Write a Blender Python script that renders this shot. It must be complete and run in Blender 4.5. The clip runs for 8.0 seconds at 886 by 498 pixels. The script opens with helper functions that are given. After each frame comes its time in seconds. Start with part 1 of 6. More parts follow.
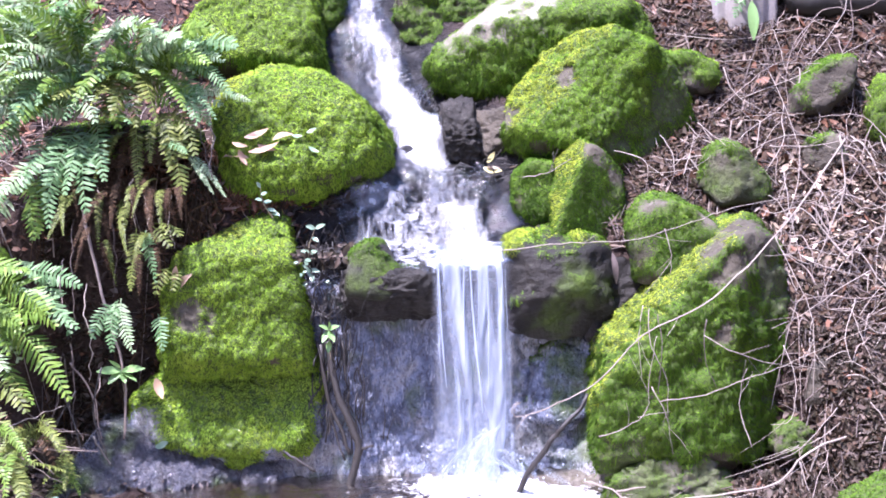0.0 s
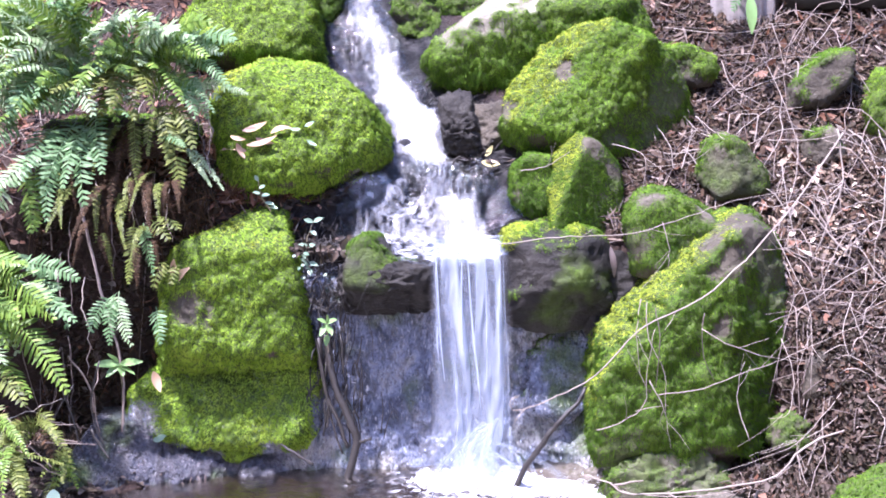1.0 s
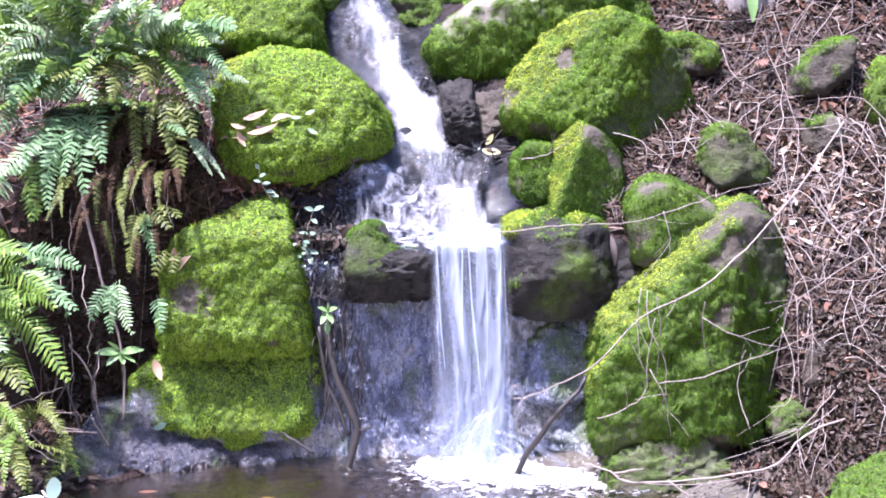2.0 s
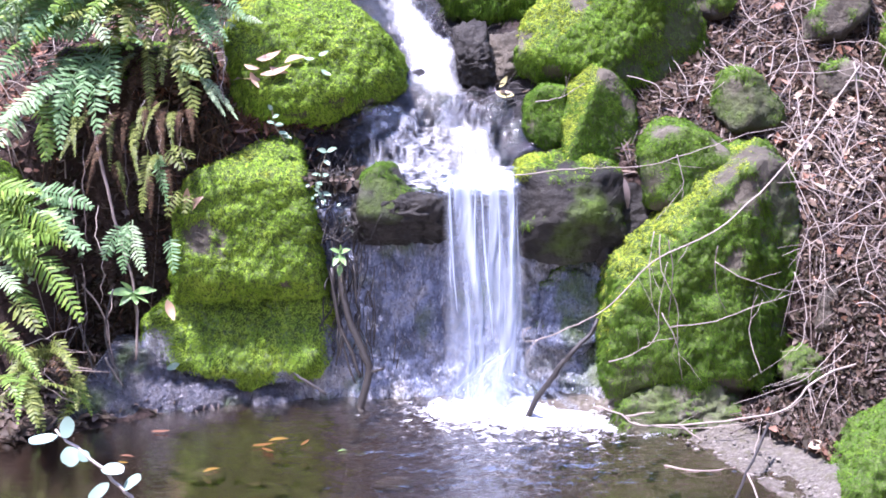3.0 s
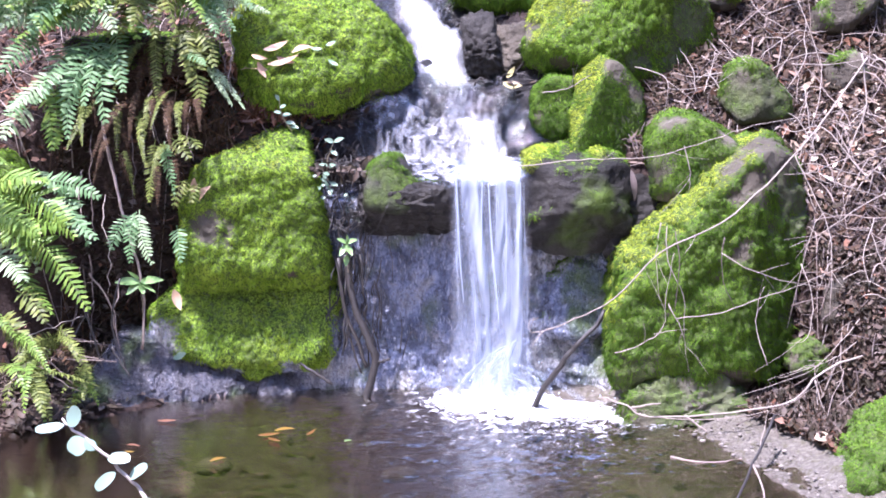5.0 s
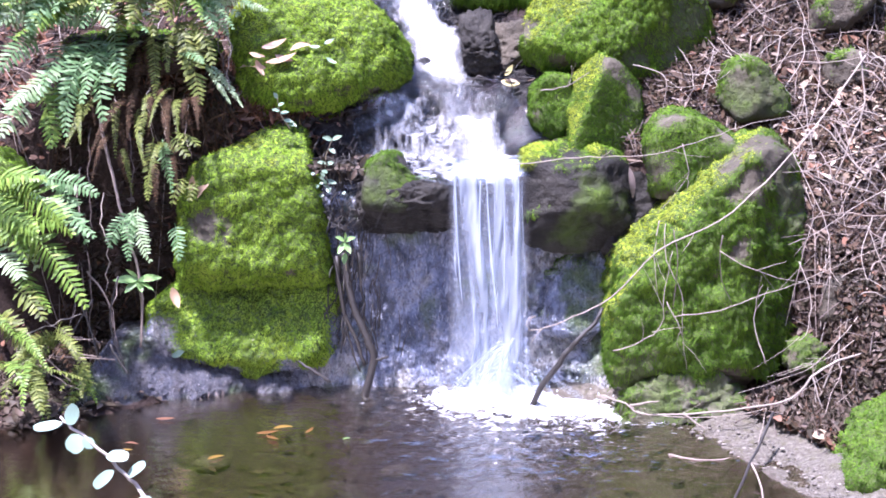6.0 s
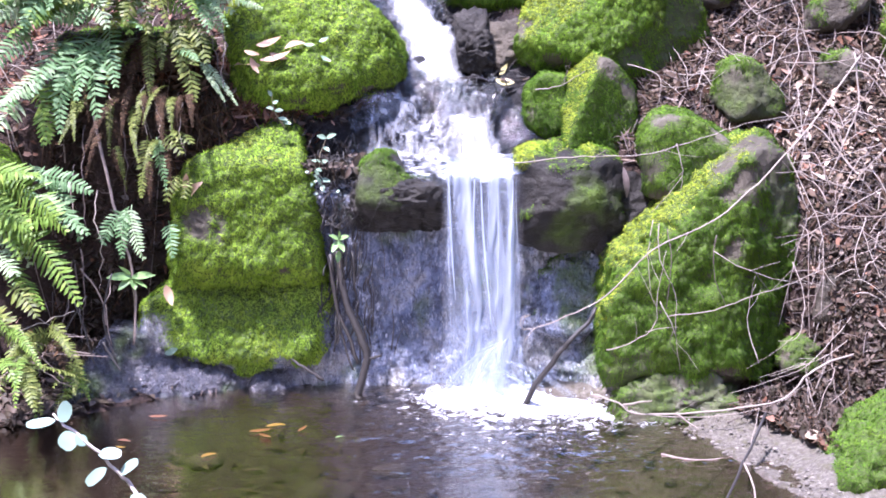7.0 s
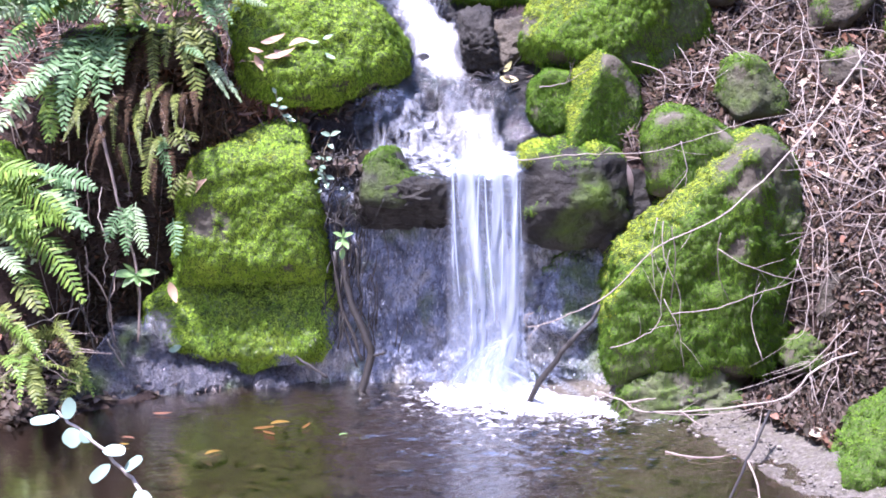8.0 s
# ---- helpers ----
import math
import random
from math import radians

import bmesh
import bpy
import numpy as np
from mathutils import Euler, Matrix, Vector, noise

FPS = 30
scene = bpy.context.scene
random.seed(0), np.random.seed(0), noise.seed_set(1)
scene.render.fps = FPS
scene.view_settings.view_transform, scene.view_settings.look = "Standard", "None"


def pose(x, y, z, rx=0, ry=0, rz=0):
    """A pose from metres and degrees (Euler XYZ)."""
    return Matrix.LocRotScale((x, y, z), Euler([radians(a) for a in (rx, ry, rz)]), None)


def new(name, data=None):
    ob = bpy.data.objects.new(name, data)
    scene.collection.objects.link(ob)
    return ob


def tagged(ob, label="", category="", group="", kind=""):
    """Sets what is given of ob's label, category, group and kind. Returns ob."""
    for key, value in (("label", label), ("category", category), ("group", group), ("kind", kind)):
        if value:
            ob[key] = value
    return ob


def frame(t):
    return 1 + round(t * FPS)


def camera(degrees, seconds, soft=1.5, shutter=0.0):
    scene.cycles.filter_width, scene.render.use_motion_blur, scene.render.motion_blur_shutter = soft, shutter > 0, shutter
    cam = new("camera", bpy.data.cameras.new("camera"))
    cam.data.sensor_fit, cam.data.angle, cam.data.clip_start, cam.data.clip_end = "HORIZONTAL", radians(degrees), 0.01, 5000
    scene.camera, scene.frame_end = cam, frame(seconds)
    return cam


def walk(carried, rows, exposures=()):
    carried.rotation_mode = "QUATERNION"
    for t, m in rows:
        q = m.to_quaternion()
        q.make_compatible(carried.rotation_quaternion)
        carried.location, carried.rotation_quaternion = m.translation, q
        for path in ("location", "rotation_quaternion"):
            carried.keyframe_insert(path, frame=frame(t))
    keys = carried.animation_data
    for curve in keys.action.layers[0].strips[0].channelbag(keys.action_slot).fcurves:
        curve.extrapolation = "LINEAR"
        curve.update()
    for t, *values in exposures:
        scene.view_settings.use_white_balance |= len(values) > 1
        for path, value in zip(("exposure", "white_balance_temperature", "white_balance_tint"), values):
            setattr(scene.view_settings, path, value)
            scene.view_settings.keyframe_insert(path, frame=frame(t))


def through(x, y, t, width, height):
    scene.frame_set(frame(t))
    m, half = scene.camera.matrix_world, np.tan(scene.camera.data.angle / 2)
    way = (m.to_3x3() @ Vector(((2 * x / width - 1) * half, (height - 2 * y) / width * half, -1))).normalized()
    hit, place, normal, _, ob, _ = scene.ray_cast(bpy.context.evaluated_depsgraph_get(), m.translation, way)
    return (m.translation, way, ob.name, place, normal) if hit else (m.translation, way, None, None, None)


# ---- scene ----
# ---- camera: carried in the hand on the near bank, zoomed in, tilting down ----
cam = camera(28.0, 8.0, soft=1.75)
EYE = (0.0, -4.8, 1.35)
EXPOSURE = 2.18
TURNS = [
    (0.0, -0.686, -8.394, 0.835),
    (0.5, -0.746, -8.651, 0.784),
    (1.0, -0.741, -8.603, 0.769),
    (2.5, -0.667, -9.86, 0.694),
    (3.0, -0.25, -10.83, 0.447),
    (3.5, -0.137, -10.564, 0.449),
    (4.0, -0.017, -10.528, 0.458),
    (4.5, 0.032, -10.97, 0.313),
    (6.0, -0.058, -11.2, 0.294),
    (6.5, -0.099, -11.096, 0.116),
    (7.0, -0.205, -11.24, 0.006),
    (7.5, -0.158, -11.265, -0.019),
    (8.0, -0.066, -11.325, -0.029),
]
walk(cam, [(t, pose(*EYE, 90 + pitch, roll, yaw)) for t, yaw, pitch, roll in TURNS],
     exposures=[(0.0, EXPOSURE, 5500, 35.0), (8.0, EXPOSURE, 5500, 35.0)])

# ---- world, sun, exposure ----
SUN_TO = Vector((-0.27, -0.20, 0.94)).normalized()
world = bpy.data.worlds.new("sky")
scene.world = world
world.use_nodes = True
wn = world.node_tree.nodes
sky = wn.new("ShaderNodeTexSky")
sky.sky_type = "NISHITA"
sky.sun_disc = False
sky.sun_elevation = math.asin(SUN_TO.z)
sky.sun_rotation = math.atan2(SUN_TO.x, SUN_TO.y)
world.node_tree.links.new(sky.outputs[0], wn["Background"].inputs[0])
wn["Background"].inputs[1].default_value = 0.15
sun = new("sun", bpy.data.lights.new("sun", "SUN"))
sun.data.energy, sun.data.angle, sun.data.color = 4.8, radians(2.5), (1.0, 0.94, 0.84)
sun.rotation_euler = SUN_TO.to_track_quat("Z", "Y").to_euler()


# ---- materials ----
class Nodes:
    """A material's node tree with short calls."""

    def __init__(self, name):
        self.m = bpy.data.materials.new(name)
        self.m.use_nodes = True
        self.t = self.m.node_tree
        self.p = self.t.nodes["Principled BSDF"]
        self.out = self.t.nodes["Material Output"]
        self.pos = self.t.nodes.new("ShaderNodeNewGeometry")

    def put(self, value, socket):
        if hasattr(value, "is_output"):
            self.t.links.new(value, socket)
        elif isinstance(value, tuple) and len(value) == 3 and socket.type == "RGBA":
            socket.default_value = (*value, 1)
        else:
            socket.default_value = value

    def noise(self, scale, detail=4, rough=0.55, stretch=None, distortion=0.0):
        n = self.t.nodes.new("ShaderNodeTexNoise")
        n.inputs["Scale"].default_value = scale
        n.inputs["Detail"].default_value = detail
        n.inputs["Roughness"].default_value = rough
        n.inputs["Distortion"].default_value = distortion
        vec = self.pos.outputs["Position"]
        if stretch:
            mp = self.t.nodes.new("ShaderNodeMapping")
            mp.inputs["Scale"].default_value = stretch
            self.t.links.new(vec, mp.inputs[0])
            vec = mp.outputs[0]
        self.t.links.new(vec, n.inputs["Vector"])
        return n.outputs[0]

    def ramp(self, fac, stops):
        n = self.t.nodes.new("ShaderNodeValToRGB")
        e = n.color_ramp.elements
        while len(e) < len(stops):
            e.new(0.5)
        for el, (p, c) in zip(e, stops):
            el.position, el.color = p, (*c, 1) if isinstance(c, tuple) else (c, c, c, 1)
        self.put(fac, n.inputs[0])
        return n.outputs[0]

    def mix(self, fac, a, b, mode="MIX"):
        n = self.t.nodes.new("ShaderNodeMix")
        n.data_type, n.blend_type = "RGBA", mode
        self.put(fac, n.inputs[0])
        self.put(a, n.inputs[6])
        self.put(b, n.inputs[7])
        return n.outputs[2]

    def math(self, op, a, b=0.0, clamp=False):
        n = self.t.nodes.new("ShaderNodeMath")
        n.operation, n.use_clamp = op, clamp
        self.put(a, n.inputs[0])
        self.put(b, n.inputs[1])
        return n.outputs[0]

    def attr(self, name, channel=None):
        n = self.t.nodes.new("ShaderNodeAttribute")
        n.attribute_name = name
        if channel is None:
            return n.outputs["Fac"]
        s = self.t.nodes.new("ShaderNodeSeparateColor")
        self.t.links.new(n.outputs["Color"], s.inputs[0])
        return s.outputs[channel]

    def bump(self, height, strength, distance, under=None):
        n = self.t.nodes.new("ShaderNodeBump")
        n.inputs["Strength"].default_value = strength
        n.inputs["Distance"].default_value = distance
        self.put(height, n.inputs["Height"])
        if under is not None:
            self.t.links.new(under, n.inputs["Normal"])
        return n.outputs[0]

    def island(self):
        return self.pos.outputs["Random Per Island"]

    def random(self):
        return self.t.nodes.new("ShaderNodeObjectInfo").outputs["Random"]

    def set(self, **kw):
        names = dict(color="Base Color", rough="Roughness", normal="Normal", spec="Specular IOR Level",
                     coat="Coat Weight", coat_rough="Coat Roughness", trans="Transmission Weight",
                     sss="Subsurface Weight", sheen="Sheen Weight", coat_normal="Coat Normal")
        for k, v in kw.items():
            self.put(v, self.p.inputs[names[k]])
        return self.m

    def shader(self, kind, **kw):
        n = self.t.nodes.new("ShaderNode" + kind)
        for k, v in kw.items():
            self.put(v, n.inputs[k])
        return n.outputs[0]

    def blend(self, fac, a, b):
        n = self.t.nodes.new("ShaderNodeMixShader")
        self.put(fac, n.inputs[0])
        self.t.links.new(a, n.inputs[1])
        self.t.links.new(b, n.inputs[2])
        return n.outputs[0]

    def finish(self, shader):
        self.t.links.new(shader, self.out.inputs[0])
        return self.m


def thin_leaf(name, stops, rough=0.5, through=0.35, sheen=0.25):
    """A leaf: reflects and lets light through; colour varies from piece to piece."""
    n = Nodes(name)
    c = n.ramp(n.island(), stops)
    c = n.mix(n.math("MULTIPLY", n.noise(60, 2), 0.5), c, n.mix(0.5, c, (0.10, 0.10, 0.03)))
    n.set(color=c, rough=rough, spec=sheen)
    t = n.shader("BsdfTranslucent", Color=c)
    return n.finish(n.blend(through, n.p.outputs[0], t))


def stone_material(name, dark, mid, pale, wet=0.0, crust=0.30, sheen=0.4):
    n = Nodes(name)
    big, fine = n.noise(7, 5, 0.6), n.noise(70, 6, 0.65)
    c = n.ramp(big, [(0.3, dark), (0.52, mid), (0.72, pale)])
    c = n.mix(n.math("MULTIPLY", fine, 0.55), c, tuple(0.45 * v for v in mid))
    lichen = n.ramp(n.noise(24, 4, 0.7), [(0.60, 0.0), (0.70, crust)])
    c = n.mix(lichen, c, (0.36, 0.36, 0.30))
    c = n.mix(n.attr("moss"), c, n.ramp(fine, [(0.3, (0.022, 0.036, 0.006)), (0.7, (0.072, 0.112, 0.014))]))
    b = n.bump(n.noise(26, 6, 0.7), 0.9, 0.017)
    b = n.bump(n.noise(180, 3, 0.6), 0.5, 0.003, b)
    return n.set(color=c, rough=n.ramp(fine, [(0.3, 0.75 - 0.5 * wet), (0.7, 0.95 - 0.5 * wet)]), normal=b, spec=sheen)


STONE = stone_material("weathered_stone", (0.032, 0.027, 0.018), (0.076, 0.064, 0.045), (0.135, 0.117, 0.086), 0.0, 0.22)

# extra pale stone: glare of sun on a bare top, painted as colour
PALE_STONE = stone_material("sunlit_pale_stone", (0.10, 0.088, 0.062), (0.20, 0.182, 0.138), (0.31, 0.29, 0.235))
CRUST_STONE = stone_material("olive_crusted_stone", (0.060, 0.058, 0.036), (0.125, 0.118, 0.078), (0.23, 0.218, 0.160))
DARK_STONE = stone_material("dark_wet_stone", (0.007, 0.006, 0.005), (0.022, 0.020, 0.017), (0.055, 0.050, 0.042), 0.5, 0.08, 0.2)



def moss_material(name, lo, mid, hi):
    """Velvety moss: cushions of one tone, browner where it is thin, with little change from blade to blade."""
    n = Nodes(name)
    patch, clump = n.noise(12, 3, 0.6), n.noise(75, 3, 0.6)
    f = n.math("ADD", n.math("MULTIPLY", n.island(), 0.17), n.math("MULTIPLY", patch, 0.53))
    f = n.math("ADD", f, n.math("MULTIPLY", clump, 0.34))
    c = n.ramp(f, [(0.30, lo), (0.52, mid), (0.78, hi)])
    c = n.mix(n.ramp(n.noise(5, 4, 0.65), [(0.52, 0.0), (0.70, 0.5)]), c, n.mix(clump, lo, (0.110, 0.125, 0.022)))
    n.set(color=c, rough=0.85, spec=0.12)
    return n.finish(n.blend(0.30, n.p.outputs[0], n.shader("BsdfTranslucent", Color=c)))


MOSS = moss_material("bright_moss", (0.040, 0.090, 0.010), (0.125, 0.235, 0.018), (0.250, 0.370, 0.036))
# yellower moss, also lightened to paint the stronger light on some boulders
MOSS_PALE = moss_material("lit_yellow_moss", (0.068, 0.130, 0.012), (0.205, 0.350, 0.026), (0.380, 0.500, 0.055))
# yellow copy of the moss: direct sun on the rims, put into colour
MOSS_LIT = moss_material("lit_rim_moss", (0.120, 0.165, 0.013), (0.270, 0.340, 0.028), (0.410, 0.460, 0.060))
# darker copy of MOSS with shade put into its colour
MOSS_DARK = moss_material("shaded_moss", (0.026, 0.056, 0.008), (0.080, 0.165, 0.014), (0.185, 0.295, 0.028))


def ground_material():
    n = Nodes("forest_soil")
    fine, big = n.noise(90, 6, 0.7), n.noise(9, 5, 0.6)
    soil = n.ramp(fine, [(0.3, (0.014, 0.009, 0.007)), (0.5, (0.038, 0.024, 0.018)), (0.72, (0.095, 0.062, 0.046))])
    soil = n.mix(n.math("MULTIPLY", big, 0.5), soil, (0.05, 0.035, 0.03))
    sand = n.ramp(fine, [(0.3, (0.060, 0.053, 0.042)), (0.55, (0.140, 0.126, 0.103)), (0.75, (0.235, 0.220, 0.188))])
    sand = n.mix(n.ramp(n.noise(40, 5, 0.7), [(0.5, 0.0), (0.62, 0.7)]), sand, (0.09, 0.085, 0.05))
    stone = n.ramp(n.noise(30, 6, 0.65), [(0.38, (0.004, 0.004, 0.005)), (0.52, (0.014, 0.014, 0.015)), (0.68, (0.050, 0.048, 0.047))])
    wet, pale = n.attr("mask", 0), n.attr("mask", 1)
    c = n.mix(pale, soil, sand)
    c = n.mix(wet, c, stone)
    b = n.bump(n.noise(40, 6, 0.7), 1.0, 0.020)
    b = n.bump(fine, 0.7, 0.006, b)
    return n.set(color=c, rough=n.mix(wet, (0.9, 0.9, 0.9), (0.45, 0.45, 0.45)), normal=b, spec=0.22)


GROUND = ground_material()


def wet_face_material():
    n = Nodes("wet_rock")
    big, streak = n.noise(7, 5, 0.6), n.noise(34, 5, 0.65, (1.0, 1.0, 0.45))
    # grey stone tinted blue: sky sheen put into the base colour
    c = n.ramp(big, [(0.36, (0.098, 0.115, 0.168)), (0.48, (0.235, 0.265, 0.360)), (0.62, (0.375, 0.368, 0.350))])
    c = n.mix(n.ramp(streak, [(0.46, 0.0), (0.62, 0.7)]), c, (0.034, 0.034, 0.040))
    c = n.mix(n.ramp(n.noise(110, 3, 0.6, (1.0, 1.0, 0.7)), [(0.52, 0.0), (0.62, 0.55)]), c, (0.045, 0.045, 0.052))
    # pale upright dashes: glints on wet rock, painted as colour
    c = n.mix(n.ramp(n.noise(120, 3, 0.6, (1.0, 1.0, 0.33)), [(0.58, 0.0), (0.66, 0.65)]), c, (0.42, 0.45, 0.52))
    # near-black colour on the ledge: wet stone with its shade painted in
    c = n.mix(n.math("MULTIPLY", n.attr("ledge_shade"), 0.9), c, n.ramp(streak, [(0.4, (0.014, 0.013, 0.013)), (0.62, (0.060, 0.054, 0.048))]))
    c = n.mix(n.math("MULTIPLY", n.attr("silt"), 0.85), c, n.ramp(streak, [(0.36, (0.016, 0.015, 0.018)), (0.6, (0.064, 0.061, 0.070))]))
    c = n.mix(n.attr("moss"), c, n.ramp(streak, [(0.3, (0.030, 0.052, 0.009)), (0.7, (0.085, 0.140, 0.018))]))
    b = n.bump(n.noise(20, 6, 0.7, (1.0, 1.0, 0.6)), 1.0, 0.03)
    b = n.bump(n.noise(95, 4, 0.65), 1.0, 0.016, b)
    return n.set(color=c, rough=n.ramp(streak, [(0.35, 0.14), (0.7, 0.36)]), normal=b, spec=0.5, coat=n.math("SUBTRACT", 0.75, n.math("MULTIPLY", n.math("ADD", n.attr("ledge_shade"), n.attr("silt")), 0.55)), coat_rough=0.06, coat_normal=b)


WET_ROCK = wet_face_material()


def wood_material(name, dark, pale, rough=0.8):
    n = Nodes(name)
    g = n.noise(60, 5, 0.6)
    c = n.ramp(n.math("ADD", n.math("MULTIPLY", g, 0.6), n.math("MULTIPLY", n.island(), 0.4)), [(0.25, dark), (0.75, pale)])
    return n.set(color=c, rough=rough, normal=n.bump(n.noise(250, 4), 0.5, 0.002))


TWIG = wood_material("pale_twig_bark", (0.095, 0.072, 0.060), (0.28, 0.225, 0.19))
BROWN_TWIG = wood_material("brown_twig_bark", (0.036, 0.027, 0.024), (0.135, 0.104, 0.090))
PALE_TWIG = wood_material("bleached_twig_bark", (0.125, 0.102, 0.083), (0.32, 0.275, 0.232))
DEADWOOD = wood_material("dark_wet_wood", (0.007, 0.006, 0.005), (0.026, 0.022, 0.019), 0.6)
BARK = wood_material("grey_bark", (0.10, 0.09, 0.085), (0.30, 0.27, 0.25))
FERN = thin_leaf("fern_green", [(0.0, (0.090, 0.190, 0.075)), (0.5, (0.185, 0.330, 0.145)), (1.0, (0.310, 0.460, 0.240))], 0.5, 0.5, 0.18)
FERN_YELLOW = thin_leaf("fern_yellow_green", [(0.0, (0.08, 0.16, 0.022)), (0.6, (0.15, 0.26, 0.038)), (1.0, (0.25, 0.35, 0.065))], 0.45, 0.35)
FERN_DEAD = thin_leaf("dead_fern", [(0.0, (0.022, 0.009, 0.006)), (0.6, (0.046, 0.020, 0.012)), (1.0, (0.105, 0.052, 0.028))], 0.8, 0.2)
LITTER = thin_leaf("dry_leaf_litter", [(0.0, (0.010, 0.006, 0.005)), (0.35, (0.030, 0.015, 0.011)), (0.66, (0.066, 0.034, 0.024)), (0.86, (0.094, 0.058, 0.045)), (1.0, (0.20, 0.155, 0.128))], 0.7, 0.15)
DRY_STRIP = thin_leaf("dry_bark_strip", [(0.0, (0.08, 0.052, 0.042)), (0.6, (0.145, 0.108, 0.092)), (1.0, (0.26, 0.21, 0.185))], 0.8, 0.05)
LITTER_RED = thin_leaf("rust_leaf_litter", [(0.0, (0.030, 0.012, 0.008)), (0.5, (0.110, 0.042, 0.026)), (0.85, (0.20, 0.092, 0.06)), (1.0, (0.31, 0.20, 0.155))], 0.6, 0.2)
CHIPS = thin_leaf("pale_wood_chips", [(0.0, (0.18, 0.125, 0.09)), (0.6, (0.32, 0.245, 0.18)), (1.0, (0.52, 0.445, 0.365))], 0.8, 0.05)
FERN_OLIVE = thin_leaf("fern_olive", [(0.0, (0.060, 0.080, 0.016)), (0.5, (0.130, 0.170, 0.034)), (1.0, (0.220, 0.245, 0.060))], 0.5, 0.35)
# lighter copy of FERN, sunlight on the fronds put into its colour
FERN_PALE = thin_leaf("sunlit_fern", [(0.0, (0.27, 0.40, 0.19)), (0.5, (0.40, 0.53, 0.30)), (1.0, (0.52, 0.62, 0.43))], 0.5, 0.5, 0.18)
DRY_LEAF = thin_leaf("dry_bay_leaf", [(0.0, (0.36, 0.22, 0.14)), (1.0, (0.55, 0.38, 0.27))], 0.5, 0.25)
YELLOW_LEAF = thin_leaf("yellow_leaf", [(0.0, (0.12, 0.070, 0.011)), (1.0, (0.19, 0.115, 0.018))], 0.4, 0.2)
ORANGE_LEAF = thin_leaf("orange_leaf", [(0.0, (0.075, 0.030, 0.009)), (1.0, (0.140, 0.062, 0.015))], 0.4, 0.2)
SODDEN = thin_leaf("sodden_leaf", [(0.0, (0.012, 0.009, 0.009)), (0.6, (0.048, 0.031, 0.028)), (0.9, (0.10, 0.068, 0.058)), (1.0, (0.17, 0.135, 0.12))], 0.6, 0.1, 0.2)
FALLEN_LEAF = thin_leaf("fallen_yellow_leaf", [(0.0, (0.30, 0.27, 0.10)), (1.0, (0.52, 0.48, 0.24))], 0.4, 0.25)
PALE_LEAF = thin_leaf("pale_green_leaf", [(0.0, (0.15, 0.25, 0.16)), (1.0, (0.30, 0.41, 0.31))], 0.3, 0.25)
SILVER_LEAF = thin_leaf("silvery_round_leaf", [(0.0, (0.17, 0.28, 0.22)), (1.0, (0.27, 0.38, 0.32))], 0.35, 0.2)
SPROUT_LEAF = thin_leaf("fresh_green_leaf", [(0.0, (0.12, 0.24, 0.07)), (1.0, (0.26, 0.42, 0.16))], 0.25, 0.3)
PALE_STEM = wood_material("pale_woody_stem", (0.28, 0.24, 0.20), (0.46, 0.41, 0.36))
STEM = wood_material("green_brown_stem", (0.10, 0.09, 0.05), (0.30, 0.25, 0.17))


def pool_material():
    n = Nodes("pool_water")
    chop = n.attr("chop")
    b = n.bump(n.math("MULTIPLY", n.noise(18, 3, 0.55, (1.0, 1.7, 1.0), 0.9), chop), 0.6, 0.014)
    b = n.bump(n.math("MULTIPLY", n.noise(60, 2, 0.5, (1.0, 1.6, 1.0), 0.5), chop), 0.5, 0.006, b)
    fres = n.t.nodes.new("ShaderNodeFresnel")
    fres.inputs["IOR"].default_value = 1.33
    n.t.links.new(b, fres.inputs["Normal"])
    clear = n.shader("BsdfTransparent", Color=(0.40, 0.36, 0.295))
    gloss = n.shader("BsdfGlossy", Color=(1.0, 0.95, 0.88), Roughness=0.06, Normal=b)
    water = n.blend(n.math("MULTIPLY", fres.outputs[0], 0.5), clear, gloss)
    pattern = n.math("MULTIPLY", n.math("SUBTRACT", n.noise(40, 5, 0.7, (0.8, 1.7, 1.0), 1.0), 0.22), 1.8)
    mask = n.math("MULTIPLY", n.math("SUBTRACT", n.math("ADD", n.attr("foam"), pattern), 1.00), 3.2, True)
    n.set(color=(0.60, 0.61, 0.63), rough=0.35, normal=n.bump(n.noise(70, 5, 0.65), 0.9, 0.014))
    return n.finish(n.blend(mask, water, n.p.outputs[0]))


POOL = pool_material()


def stream_material():
    """Running water: a clear glossy film that turns to white foam where the mesh is marked turbulent."""
    n = Nodes("running_water")
    b = n.bump(n.noise(45, 4, 0.6), 0.8, 0.010)
    fres = n.t.nodes.new("ShaderNodeFresnel")
    fres.inputs["IOR"].default_value = 1.33
    n.t.links.new(b, fres.inputs["Normal"])
    clear = n.shader("BsdfTransparent", Color=(0.80, 0.82, 0.84))
    gloss = n.shader("BsdfGlossy", Color=(1.0, 1.0, 1.0), Roughness=0.08, Normal=b)
    water = n.blend(n.math("MULTIPLY", fres.outputs[0], 1.1, True), clear, gloss)
    pattern = n.math("ADD", n.math("MULTIPLY", n.noise(42, 5, 0.65, (1.6, 0.7, 0.55), 0.8), 0.55), 0.225)
    mask = n.math("MULTIPLY", n.math("SUBTRACT", n.math("ADD", n.attr("foam"), pattern), 0.80), 1.25, True)
    n.set(color=(0.50, 0.515, 0.54), rough=0.3, normal=n.bump(n.noise(110, 4), 0.6, 0.006))
    return n.finish(n.blend(mask, water, n.p.outputs[0]))


STREAM = stream_material()


